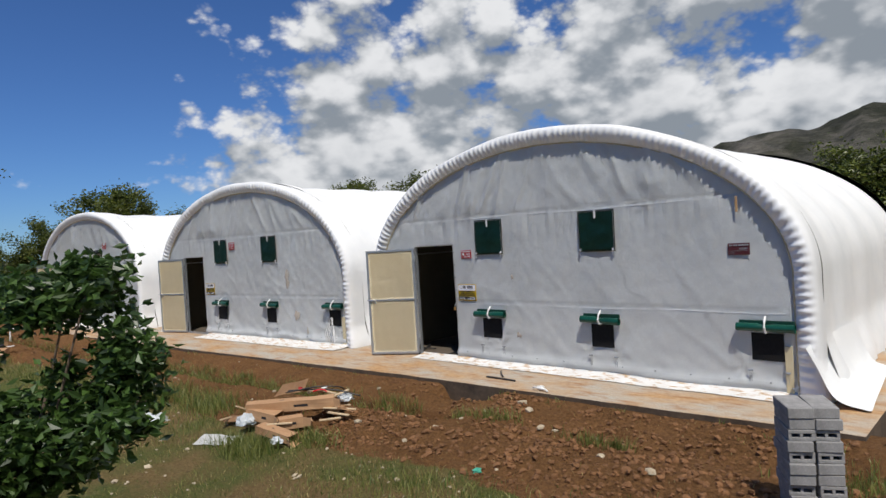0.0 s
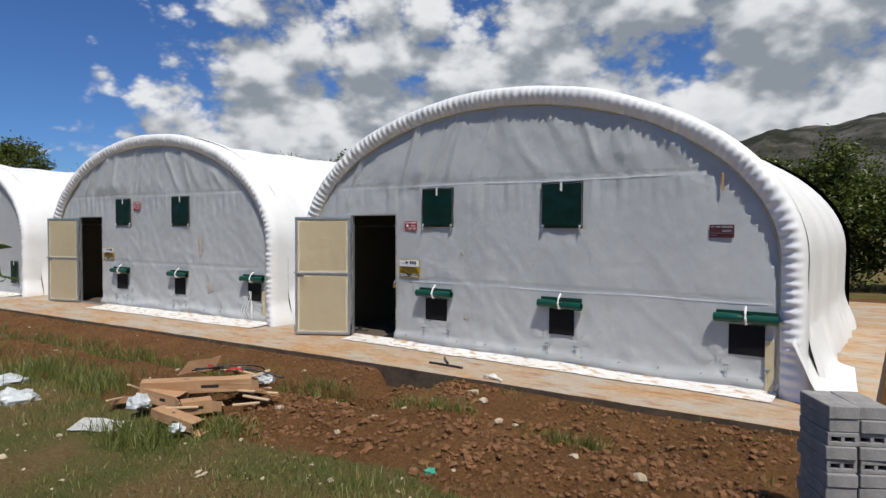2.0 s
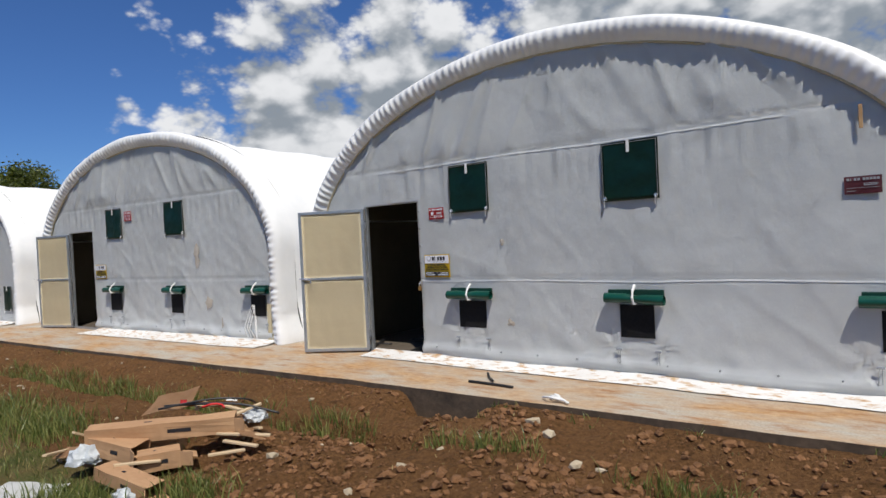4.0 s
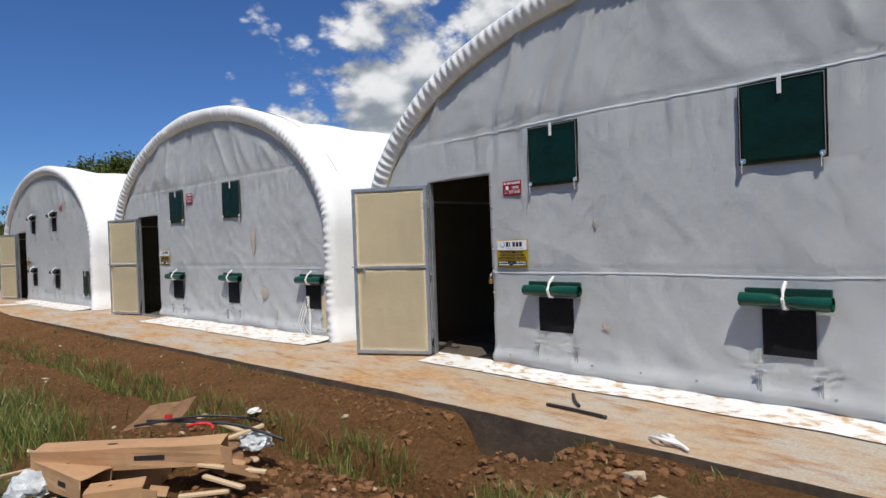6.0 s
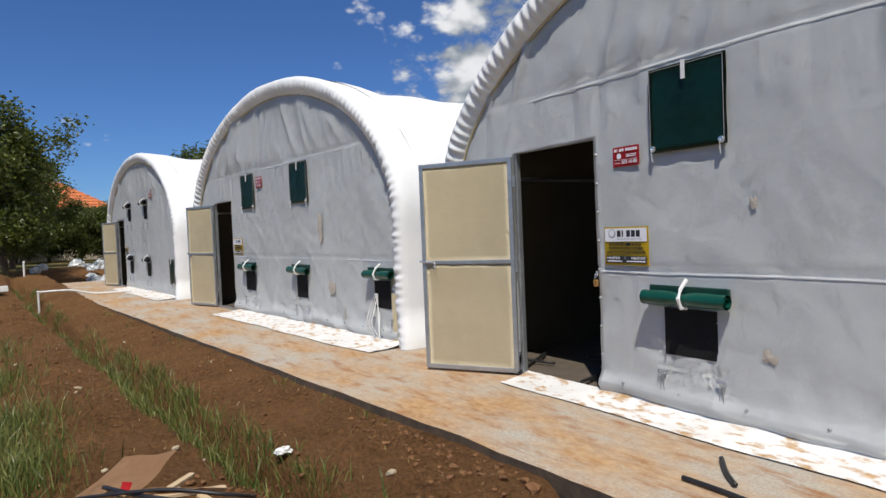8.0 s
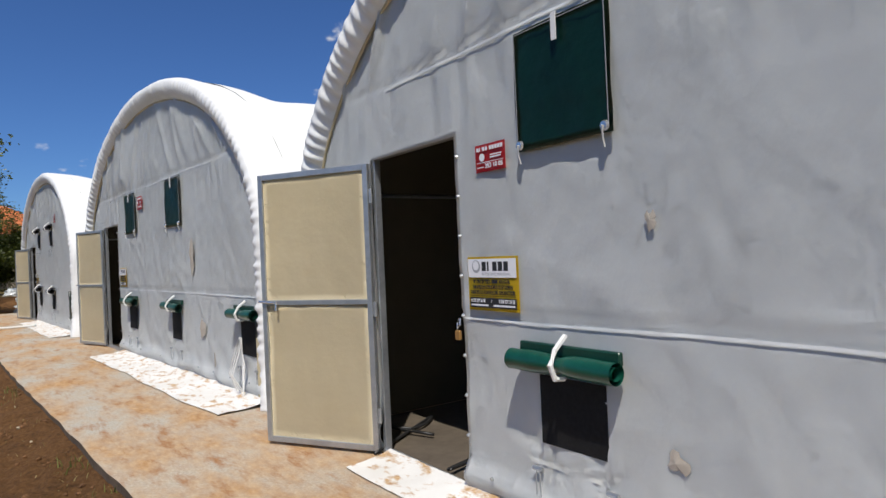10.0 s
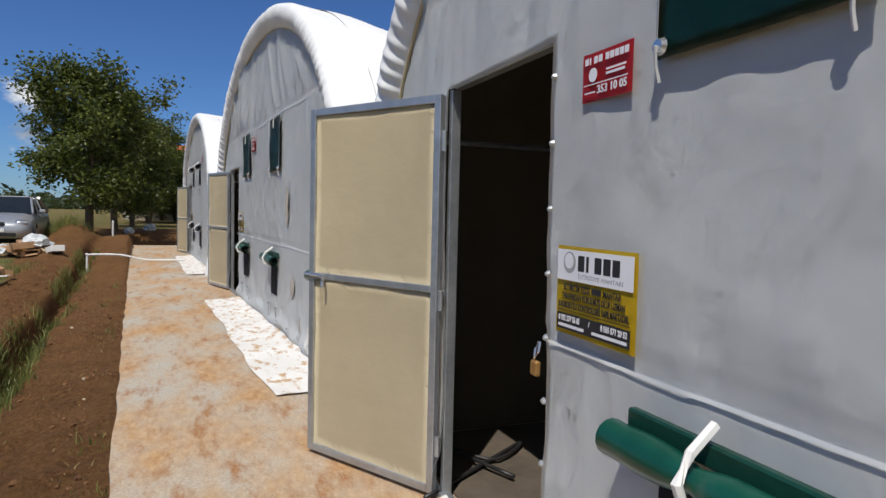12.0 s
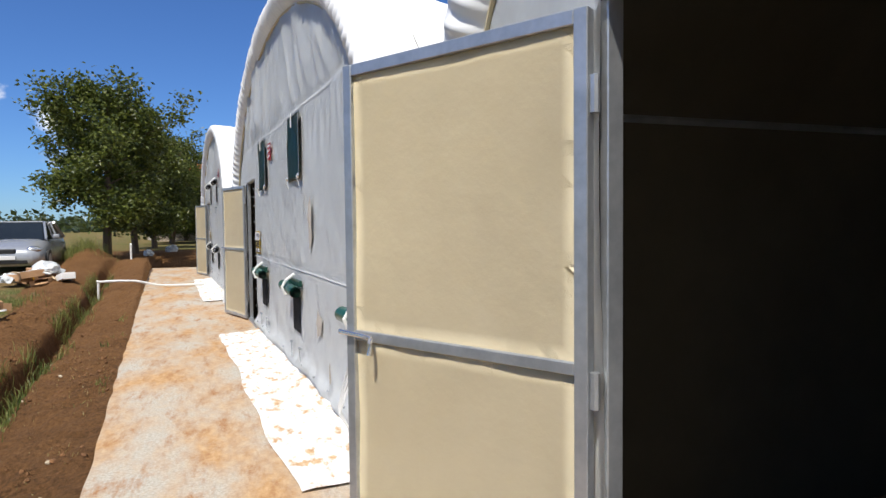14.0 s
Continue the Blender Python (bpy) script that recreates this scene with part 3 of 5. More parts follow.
def tent_shell(tent, nx, nz, na, seed):
    """The sheets and the frame."""
    def top(x):
        return arch_top(x) + 0.02

    bm = bmesh.new()
    n1, n2, n3 = max(4, int(nx * 0.12)), max(4, int(nx * 0.13)), int(nx * 0.75)
    us = lin(MID - HALF, -0.985, n1) + lin(-0.985, 0.0, n2)[1:] + lin(0.0, MID + HALF, n3)[1:]
    half = nz * 3 // 5
    vs = lin(0, 1, half) + lin(1, 2, nz - half)[1:]

    def front(u, v):
        mid = min(2.075, top(u) * 0.9)
        z = v * mid if v <= 1 else mid + (v - 1) * (top(u) - mid)
        return (u, -0.018 - cloth(u, z, seed), z)

    grid(bm, front, us, vs, lambda u, v: -0.99 < u < -0.01 and v < 0.999)
    bmesh.ops.solidify(bm, geom=bm.faces[:], thickness=-0.006)
    part("front_sheet", bm, TARP, tent, "white PVC front sheet with creases and dirt marks", True)
    for z0, x0, x1 in ((2.53, -0.75, 4.4), (1.03, 0.02, 5.5)):
        bm = bmesh.new()
        f = lambda u, v: (u, -0.0248 - cloth(u, v + 0.006 * ns(u * 1.1, z0, seed), seed), v + 0.02 * ns(u * 0.7, z0, seed))
        grid(bm, f, lin(x0, x1, nx), lin(z0 - 0.006, z0 + 0.006, 3))
        part("seam", bm, TARP, tent, "welded seam of the front sheet", True)
    # hood: the roof sheet gathered round the front arch
    ap = arch_path(na)
    prof = [(-0.015, -0.020), (0.02, -0.07), (0.07, -0.11), (0.13, -0.135), (0.19, -0.13), (0.235, -0.09), (0.255, -0.02), (0.25, 0.10), (0.235, 0.30)]
    bm = bmesh.new()
    rows = []
    for x, z, ox, oz, run in ap:
        w1 = 0.8 * math.sin(run * 62 + 5 * ns(run * 2.2, seed)) * (0.55 + 0.6 * abs(ns(run * 1.7, seed + 2))) + 0.8 * ns(run * 11.0, seed + 4)
        flare = 0.14 * sstep(0.5, 0.0, z)
        row = []
        for k, (o, y) in enumerate(prof):
            g = math.exp(-((k - 1.9) / 1.5) ** 2)
            o2 = o + flare * k / 8 + 0.012 * w1 * g + 0.02 * ns(run * 1.4, k * 0.3, seed) * (k > 3)
            y2 = y - 0.030 * w1 * g + 0.010 * ns(run * 5, k * 0.6, seed + 8)
            row.append(bm.verts.new((x + ox * o2, y2 - flare * 0.5 * (k > 3) * (k < 8), max(0.004, z + oz * o2))))
        rows.append(row)
    for a, b in zip(rows, rows[1:]):
        for k in range(len(prof) - 1):
            bm.faces.new((a[k], a[k + 1], b[k + 1], b[k]))
    part("hood", bm, ROOF, tent, "white roof edge gathered in pleats round the arch", True)
    bm = bmesh.new()
    tube(bm, [(x + ox * -0.01, -0.034, z + oz * -0.01) for x, z, ox, oz, run in ap], 0.012, 6)
    part("hem", bm, HEM, tent, "sand-coloured hem rope")
    # roof
    bm = bmesh.new()
    ys = lin(0.30, DEEP, 46)
    rows = []
    for x, z, ox, oz, run in arch_path(max(40, na // 5)):
        row = []
        for y in ys:
            rib = abs(math.sin(math.pi * (y - 0.30) / 1.5))
            o = 0.235 - 0.09 * sstep(0.3, 1.4, y) - 0.030 * rib * sstep(0.3, 1.0, y) + 0.012 * ns(y * 1.2, run * 0.8, seed)
            fl = sstep(0.75, 0.0, z) * (0.16 + 0.08 * ns(y * 1.6, 5, seed) + 0.05 * ns(y * 5, 2, seed)) + 0.01 * ns(y * 4, z * 1.4, seed)
            row.append(bm.verts.new((x + ox * (o + fl), y, max(0.004, z + oz * o))))
        rows.append(row)
    for a, b in zip(rows, rows[1:]):
        for k in range(len(ys) - 1):
            bm.faces.new((a[k], a[k + 1], b[k + 1], b[k]))
    part("roof_cover", bm, ROOF, tent, "white PVC roof cover stretched over ribs", True)
    # inside lining coloured with the interior's shade, back wall and frame
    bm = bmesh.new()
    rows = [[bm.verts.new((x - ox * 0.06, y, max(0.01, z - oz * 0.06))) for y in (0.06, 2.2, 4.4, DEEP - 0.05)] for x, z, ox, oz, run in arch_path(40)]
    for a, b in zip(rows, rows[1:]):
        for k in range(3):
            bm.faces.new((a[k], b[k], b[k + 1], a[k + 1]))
    part("lining", bm, LINER, tent, "inner lining with indoor shade put into its colour", True)
    bm = bmesh.new()
    vs = [bm.verts.new((x + ox * 0.2, DEEP, max(0.004, z + oz * 0.2))) for x, z, ox, oz, run in arch_path(40)]
    bm.faces.new(vs)
    bmesh.ops.solidify(bm, geom=bm.faces[:], thickness=0.02)
    part("back_sheet", bm, ROOF, tent)
    for y in (2.7, 4.4, 6.0):
        bm = bmesh.new()
        tube(bm, [(x - ox * 0.12, y, max(0.02, z - oz * 0.12)) for x, z, ox, oz, run in arch_path(28)], 0.025, 6)
        part("arch_tube", bm, GALV, tent)
    for sx, sz in ((MID - HALF + 0.13, 1.92), (MID + HALF - 0.13, 1.92)):
        part("purlin", tube(bmesh.new(), [(sx, 0.1, sz), (sx, 6.0, sz)], 0.022, 6), GALV, tent)
    # door frame
    for n, c, s in (("door_post", (-1.0, 0.02, 1.04), (0.04, 0.05, 2.08)), ("door_post", (0.035, 0.03, 1.04), (0.04, 0.05, 2.08)), ("door_lintel", (-0.48, 0.03, 2.10), (1.0, 0.05, 0.04)),
                    ("door_sill", (-0.48, 0.0, 0.02), (1.0, 0.06, 0.04))):
        part(n, boxes((c, s), bevel=0.003), GALV, tent)
    # screws along the opening and the hem
    bm = bmesh.new()
    for z in lin(0.12, 1.95, 9):
        bmesh.ops.create_cone(bm, cap_ends=True, segments=8, radius1=0.014, radius2=0.006, depth=0.012, matrix=pose(0.028, -0.036, z, 90))
    for x in lin(0.25, 5.3, 11):
        bmesh.ops.create_cone(bm, cap_ends=True, segments=8, radius1=0.012, radius2=0.008, depth=0.014, matrix=pose(x, -0.055, 0.16, 90))
    tagged(part("screws", bm, GALV, tent), kind="stuff")


def apron(tent, x0, x1, wide, seed):
    bm = bmesh.new()
    f = lambda u, v: (u, -0.02 - v * (wide + 0.05 * ns(u * 1.2, seed) + 0.008 * ns(u * 6, seed + 2)), 0.008 + 0.045 * (1 - v) ** 3 + 0.007 * (ns(u * 8, v * 3, seed) + 1) * (1.0 if v < 0.9 else 0.5))
    grid(bm, f, lin(x0, x1, int((x1 - x0) * 22)), lin(0, 1, 9))
    part("apron", bm, APRON, tent, "white ground sheet smeared with red soil", True)


def tent_door(tent, angle):
    """The leaf stands open; the angle is that from the front sheet."""
    w, h = 0.975, 2.03
    hinge = new("door")
    hinge.parent = tent
    tagged(hinge, "open cream panel door in a galvanised frame")
    hinge.matrix_local = pose(-1.0, -0.045, 0.025, 0, 0, 180 + angle)
    t = 0.042
    for c, s in (((t / 2, 0, h / 2), (t, 0.04, h)), ((w - t / 2, 0, h / 2), (t, 0.04, h)), ((w / 2, 0, t / 2), (w - 2 * t, 0.038, t)), ((w / 2, 0, h - t / 2), (w - 2 * t, 0.038, t)), ((w / 2, 0, 1.055), (w - 2 * t, 0.038, 0.036))):
        part("frame_bar", boxes((c, s), bevel=0.003), GALV, hinge)
    for z0, z1, sd in ((t, 1.037, 1.0), (1.073, h - t, 2.0)):
        bm = bmesh.new()
        f = lambda u, v: (u, 0.004 - 0.008 * ns(u * 2.2, v * 2.2, sd) - 0.004 * ns(u * 7, v * 5, sd), v)
        grid(bm, f, lin(t, w - t, 20), lin(z0, z1, 22))
        bmesh.ops.solidify(bm, geom=bm.faces[:], thickness=0.012)
        part("panel", bm, CREAM, hinge, "", True)
    bm = bmesh.new()
    tube(bm, [(w + 0.02, 0.035, 1.065), (w - 0.10, 0.035, 1.06), (w - 0.145, 0.035, 1.055), (w - 0.155, 0.05, 1.04), (w - 0.155, 0.055, 1.0)], 0.009, 8)
    part("bolt", bm, CHROME, hinge, "bright steel door bolt")
    for z in (0.25, 1.0, 1.8):
        part("hinge", tube(bmesh.new(), [(-0.012, 0.0, z - 0.05), (-0.012, 0.0, z + 0.05)], 0.014, 8), GALV, hinge)


def stains(tent, *spots):
    for x, z, w, h, mat in spots:
        rnd = random.Random(int(x * 100) + int(z * 10))
        bm = bmesh.new()
        c = bm.verts.new((x, -0.040, z))
        vs = [bm.verts.new((x + w * math.cos(a) * rnd.uniform(0.4, 1), -0.036 - cloth(x, z, 0) * 0.3, z + h * math.sin(a) * rnd.uniform(0.4, 1))) for a in lin(0, math.tau, 15)[:-1]]
        for i in range(14):
            bm.faces.new((c, vs[i], vs[(i + 1) % 14]))
        part("stain", bm, mat, tent)


def build_tent(m, label, angle, seed, fine, variant):
    tent = thing("storage_tent", m, label, "tent", "row of arched tents")
    nx, nz, na = ((230, 100, 760) if fine else (90, 44, 260))
    tent_shell(tent, nx, nz, na, seed)
    tent_door(tent, angle)
    if variant < 2:
        dx = 0.0 if variant == 0 else 0.05
        hanging_flap(tent, 0.565 + dx, 1.89, 0.61, 0.60, seed + 0.3)
        hanging_flap(tent, 2.655 + dx, 1.875, 0.62, 0.62, seed + 0.7)
        rolled_window(tent, 0.64, 0.44, 0.42, 0.34, seed + 1, 0.12)
        rolled_window(tent, 2.79, 0.43, 0.37, 0.35, seed + 2, 0.13, tilt=-0.03)
        rolled_window(tent, 5.09, 0.43, 0.38, 0.35, seed + 3, 0.15 if variant == 0 else 0.12)
        growers_sign(tent, 0.095, 1.075, 0.425, 0.295)
        if variant == 0:
            makers_sign(tent, 0.21, 1.83, 0.25, 0.15)
            makers_sign(tent, 4.86, 1.77, 0.27, 0.15, MAROON)
        else:
            makers_sign(tent, 1.30, 2.22, 0.26, 0.19)
    else:
        for x, z in ((0.70, 2.02), (2.62, 2.02), (0.66, 0.48), (2.70, 0.46)):
            rolled_window(tent, x, z, 0.36, 0.36, seed + x, 0.10, BLACK_PVC, BLACK_PVC)
        hanging_flap(tent, 4.95, 0.32, 0.42, 0.62, seed + 4)
        makers_sign(tent, 3.25, 2.55, 0.26, 0.2)
        growers_sign(tent, 0.095, 1.075, 0.3, 0.25)
    return tent


tent_a = build_tent(pose(0, 0, 0), "large white arched PVC tent with an open cream door", 30.5, 1.7, True, 0)
apron(tent_a, -0.9, 5.6, 0.34, 2.2)
stains(tent_a, (1.33, 1.50, 0.035, 0.055, STAIN), (1.40, 0.52, 0.07, 0.06, STAIN))
part("buckle", boxes(((5.0, -0.06, 2.42), (0.03, 0.012, 0.2)), bevel=0.003), RUST, tent_a, "orange tie strap")
bm = bmesh.new()
tube(bm, [(0.012, -0.05, 1.02), (0.006, -0.06, 0.99), (0.012, -0.065, 0.96), (0.03, -0.06, 0.985), (0.02, -0.05, 1.02)], 0.005, 6)
lock = part("padlock_shackle", bm, CHROME, tent_a)
part("padlock", boxes(((0.015, -0.062, 0.925), (0.045, 0.022, 0.055)), bevel=0.006), BRASS, tent_a, "rusty brass padlock on the doorway")
part("side_hem", boxes(((5.52, -0.045, 0.32), (0.09, 0.012, 0.62)), bevel=0.003), HEM, tent_a, "sand-coloured hem strip")

tent_b = build_tent(pose(-8.80, -0.50, 0, 0, 0, 4.5) @ Matrix.Diagonal((1, 1, 1.015, 1)), "middle white arched PVC tent with an open cream door", 14, 5.1, True, 1)
apron(tent_b, 0.2, 5.75, 0.55, 4.4)
stains(tent_b, (3.65, 1.45, 0.10, 0.26, STAIN), (3.95, 0.62, 0.13, 0.16, STAIN), (4.3, 0.28, 0.03, 0.12, STAIN))
bm = bmesh.new()
for k in range(3):
    tube(bm, [(5.02 + 0.1 * k, -0.06, 0.02), (5.05 + 0.09 * k, -0.16 - 0.02 * k, 0.25), (5.12 + 0.06 * k, -0.13, 0.45), (5.2 + 0.03 * k, -0.10, 0.62), (5.28 - 0.02 * k, -0.09, 0.35), (5.3, -0.12, 0.05)], 0.007, 6)
part("loose_cords", bm, STRAP, tent_b, "loose white cords")
part("side_hem", boxes(((5.55, -0.045, 0.32), (0.09, 0.012, 0.62)), bevel=0.003), HEM, tent_b, "sand-coloured hem strip")

tent_c = build_tent(pose(-18.15, -1.24, 0, 0, 0, 4.5), "far white arched PVC tent with black rolled window flaps", 14, 9.3, False, 2)
apron(tent_c, 0.2, 5.6, 0.5, 6.4)

# trailing corner of the roof sheet on the concrete beside the first tent
bm = bmesh.new()
f = lambda u, v: (5.78 + u * 0.62 * (1 - 0.35 * v), -0.32 + v * 2.6 + 0.1 * ns(u * 3, v * 3), 0.012 + 0.62 * (1 - u) ** 3 + 0.035 * (1 + ns(u * 4 + v * 6, v * 2)) * (1 - u * 0.7))
grid(bm, f, lin(0, 1, 18), lin(0, 1, 40))
part("trailing_sheet", bm, ROOF, tent_a, "loose corner of the white cover", True)


# ---- far country ----
def ridge(name, dist, spans, seed, label):
    """A hill range round the viewer: (bearing in degrees, height in degrees) pairs, smoothed."""
    bm = bmesh.new()
    a0, a1 = spans[0][0], spans[-1][0]

    def crest(a):
        for (p, hp), (q, hq) in zip(spans, spans[1:]):
            if p <= a <= q:
                return hp + (hq - hp) * sstep(p, q, a)
        return 0

    def f(a, v):
        r = dist * (0.72 + 0.9 * v)
        h = dist * math.tan(radians(crest(a))) * math.sin(math.pi * min(1, v / 0.62) / 2) ** 1.3 * (1 if v < 0.62 else 1 - (v - 0.62))
        h *= 1 + 0.16 * ns(a * 0.18, v * 3, seed) + 0.07 * ns(a * 0.6, v * 8, seed) + 0.03 * ns(a * 2, v * 20, seed)
        return (r * math.cos(radians(a)), r * math.sin(radians(a)), h - 3)

    grid(bm, f, lin(a0, a1, 150), lin(0, 1, 40))
    return tagged(obj(name, bm, HILL, None, "", True), label, "hill", kind="structure")


ridge("hill", 900, [(55, 9), (75, 11.5), (92, 10.6), (99, 9.3), (106, 8.4), (113, 7.4), (120, 5.2), (130, 2.6), (150, 0.6), (160, 0.1)], 2.0, "rocky mountain with dark scrub, cloud shadow put into its colour")
ridge("hill", 1700, [(70, 6), (96, 7.5), (110, 6.6), (118, 5.2), (130, 3.2), (145, 1.6), (165, 0.5), (200, 0.7), (230, 0.4)], 6.0, "farther bluish mountain range")


# ---- plants ----
def leaf_cloud(bm, rnd, centre, radius, count, size):
    """Small folded leaves round a twig end."""
    for _ in range(count):
        p = Vector(centre) + Vector((rnd.gauss(0, 1), rnd.gauss(0, 1), rnd.gauss(0, 0.8))) * radius * 0.5
        d = Vector((rnd.uniform(-1, 1), rnd.uniform(-1, 1), rnd.uniform(-0.7, 0.5))).normalized()
        s = d.cross(Vector((rnd.uniform(-1, 1), rnd.uniform(-1, 1), rnd.uniform(-1, 1)))).normalized()
        le, w = size * rnd.uniform(0.7, 1.3), size * rnd.uniform(0.22, 0.34)
        n = d.cross(s) * w * 0.4
        a, b = bm.verts.new(p), bm.verts.new(p + d * le)
        c, e = bm.verts.new(p + d * le * 0.5 + s * w + n), bm.verts.new(p + d * le * 0.5 - s * w + n)
        bm.faces.new((a, c, b))
        bm.faces.new((a, b, e))


def build_tree(name, m, label, category, seed, height, spread, trunk, leaves, leaf, mat, stem=1, first=0.22, group=""):
    """Tapered trunk, limbs, twigs and a crown of separate leaves."""
    rnd = random.Random(seed)
    t = thing(name, m, label, category, group)
    wood, crown = bmesh.new(), bmesh.new()
    ends = []
    for s in range(stem):
        lean = Vector((rnd.uniform(-0.12, 0.12), rnd.uniform(-0.12, 0.12), 0)) * (1 + 0.3 * (stem > 1))
        pts = [Vector((rnd.uniform(-0.1, 0.1) * (stem > 1), rnd.uniform(-0.1, 0.1) * (stem > 1), -0.1))]
        n = 7
        for i in range(1, n):
            pts.append(pts[-1] + Vector((lean.x * height / n * 1.5 + rnd.gauss(0, 0.03), lean.y * height / n * 1.5 + rnd.gauss(0, 0.03), height * 0.86 / (n - 1))))
        tube(wood, pts, [trunk * (1 - 0.85 * i / (n - 1)) for i in range(n)], 8)
        limbs = int(15 / stem) + 4
        for k in range(limbs):
            h = first + (0.96 - first) * (k + rnd.random()) / limbs
            p = pts[min(n - 2, int(h * (n - 1)))].lerp(pts[min(n - 1, int(h * (n - 1)) + 1)], h * (n - 1) % 1)
            a = k * 2.4 + rnd.uniform(-0.5, 0.5)
            prof = math.sin(math.pi * min(1, max(0.12, (h - first * 0.5) / (1.05 - first * 0.5))) ** 0.8)
            reach = spread * (0.35 + 0.65 * prof) * rnd.uniform(0.7, 1.1)
            d = Vector((math.cos(a), math.sin(a), rnd.uniform(0.15, 0.7)))
            q = p + d * reach * 0.5
            r = q + Vector((d.x, d.y, d.z * 0.6)) * reach * 0.5
            tube(wood, [p, q, r], [trunk * 0.32 * (1.1 - h), trunk * 0.2 * (1.1 - h) + 0.006, 0.005], 5)
            for _ in range(7):
                u = rnd.uniform(0.35, 1.05)
                b = p.lerp(r, u)
                e = b + Vector((rnd.gauss(0, 1), rnd.gauss(0, 1), rnd.gauss(0.3, 0.8))) * spread * 0.2
                tube(wood, [b, e], [0.008, 0.003], 3, False)
                ends += [e, b.lerp(e, 0.6)]
        ends.append(pts[-1])
    per = max(3, leaves // len(ends))
    for e in ends:
        leaf_cloud(crown, rnd, e, spread * 0.2, per, leaf)
    part("trunk", wood, BARK, t)
    part("crown", crown, mat, t, "dense green leaves")
    return t


def at_ground(x, y, turn=0.0, sink=0.0):
    return pose(x, y, ground_z(x, y) - sink, 0, 0, turn)


tree_a = build_tree("tree", at_ground(-25.4, -4.9), "tall green orchard tree beside the dug trench", "tree", 3, 6.9, 2.35, 0.16, 20000, 0.17, LEAF, first=0.14, group="orchard row")
tree_b = build_tree("tree", at_ground(4.6, 18.5), "broad green orchard tree behind the tents", "tree", 8, 5.0, 2.6, 0.15, 18000, 0.17, LEAF, first=0.10, group="trees behind the tents")
spots = ((-31.0, -4.6, 40), (-37.5, -4.4, 170), (-45, -4.0, 260), (-54, -3.6, 10), (-65, -2.5, 100))
for x, y, r in spots:
    tagged(copy_thing(tree_a, at_ground(x, y, r)), "green orchard tree in a row behind another")
for x, y, r in ((8.6, 19.0, 80), (13, 18.0, 200), (2.0, 22, 310), (18, 21, 30), (10.5, 24.0, 120)):
    tagged(copy_thing(tree_b, at_ground(x, y, r)), "green orchard tree behind the tents")
for x, y, r in ((-28, 4.5, 60), (-33, 9, 150), (-30, 15, 220), (-24, 17.5, 20), (-39, 3.5, 310), (-36, 18, 90), (-20, 19, 250), (-46, 10, 200)):
    tagged(copy_thing(tree_b if int(x) % 2 else tree_a, at_ground(x, y, r)), "green orchard tree beyond the far tent", group="trees beyond the far tent")

build_tree("bush", at_ground(4.55, -8.2), "dark green leafy sapling bush in the grass", "bush", 21, 2.75, 0.5, 0.02, 42000, 0.06, BUSH_LEAF, stem=9, first=0.04)

# far hedges and woods
rnd = random.Random(5)
bm = bmesh.new()
for k in range(420):
    a = radians(rnd.uniform(150, 262))
    r = rnd.choice((150, 210, 300)) * rnd.uniform(0.95, 1.1)
    x, y, h = r * math.cos(a), r * math.sin(a), rnd.uniform(2.0, 5.5) * r / 220
    for _ in range(26):
        leaf_cloud(bm, rnd, (x + rnd.gauss(0, 2.5), y + rnd.gauss(0, 2.5), abs(rnd.gauss(0.35, 0.3)) * h), 1.6, 2, 1.9)
tagged(obj("far_woods", bm, FAR_TREES), "far dark green hedges and woods along the fields", "woods", kind="stuff")


def blades(seed, spots, mat, name, label, width=0.0042):
    """Grass: (x, y, height) each, one bent blade a spot."""
    r = random.Random(seed)
    bm = bmesh.new()
    for x, y, h in spots:
        z = ground_z(x, y) - 0.02
        a = r.uniform(0, math.tau)
        dx, dy, w = math.cos(a), math.sin(a), width * r.uniform(0.7, 1.5)
        lean = h * r.uniform(0.15, 0.8)
        b = r.uniform(0, math.tau)
        lx, ly = math.cos(b) * lean, math.sin(b) * lean
        v = [bm.verts.new(p) for p in ((x - dx * w, y - dy * w, z), (x + dx * w, y + dy * w, z), (x + lx * 0.4 + dx * w * 0.7, y + ly * 0.4 + dy * w * 0.7, z + h * 0.65),
                                       (x + lx * 0.4 - dx * w * 0.7, y + ly * 0.4 - dy * w * 0.7, z + h * 0.65), (x + lx, y + ly, z + h))]
        bm.faces.new((v[0], v[1], v[2], v[3]))
        bm.faces.new((v[3], v[2], v[4]))
    return tagged(obj(name, bm, mat), label, "grass", kind="stuff")


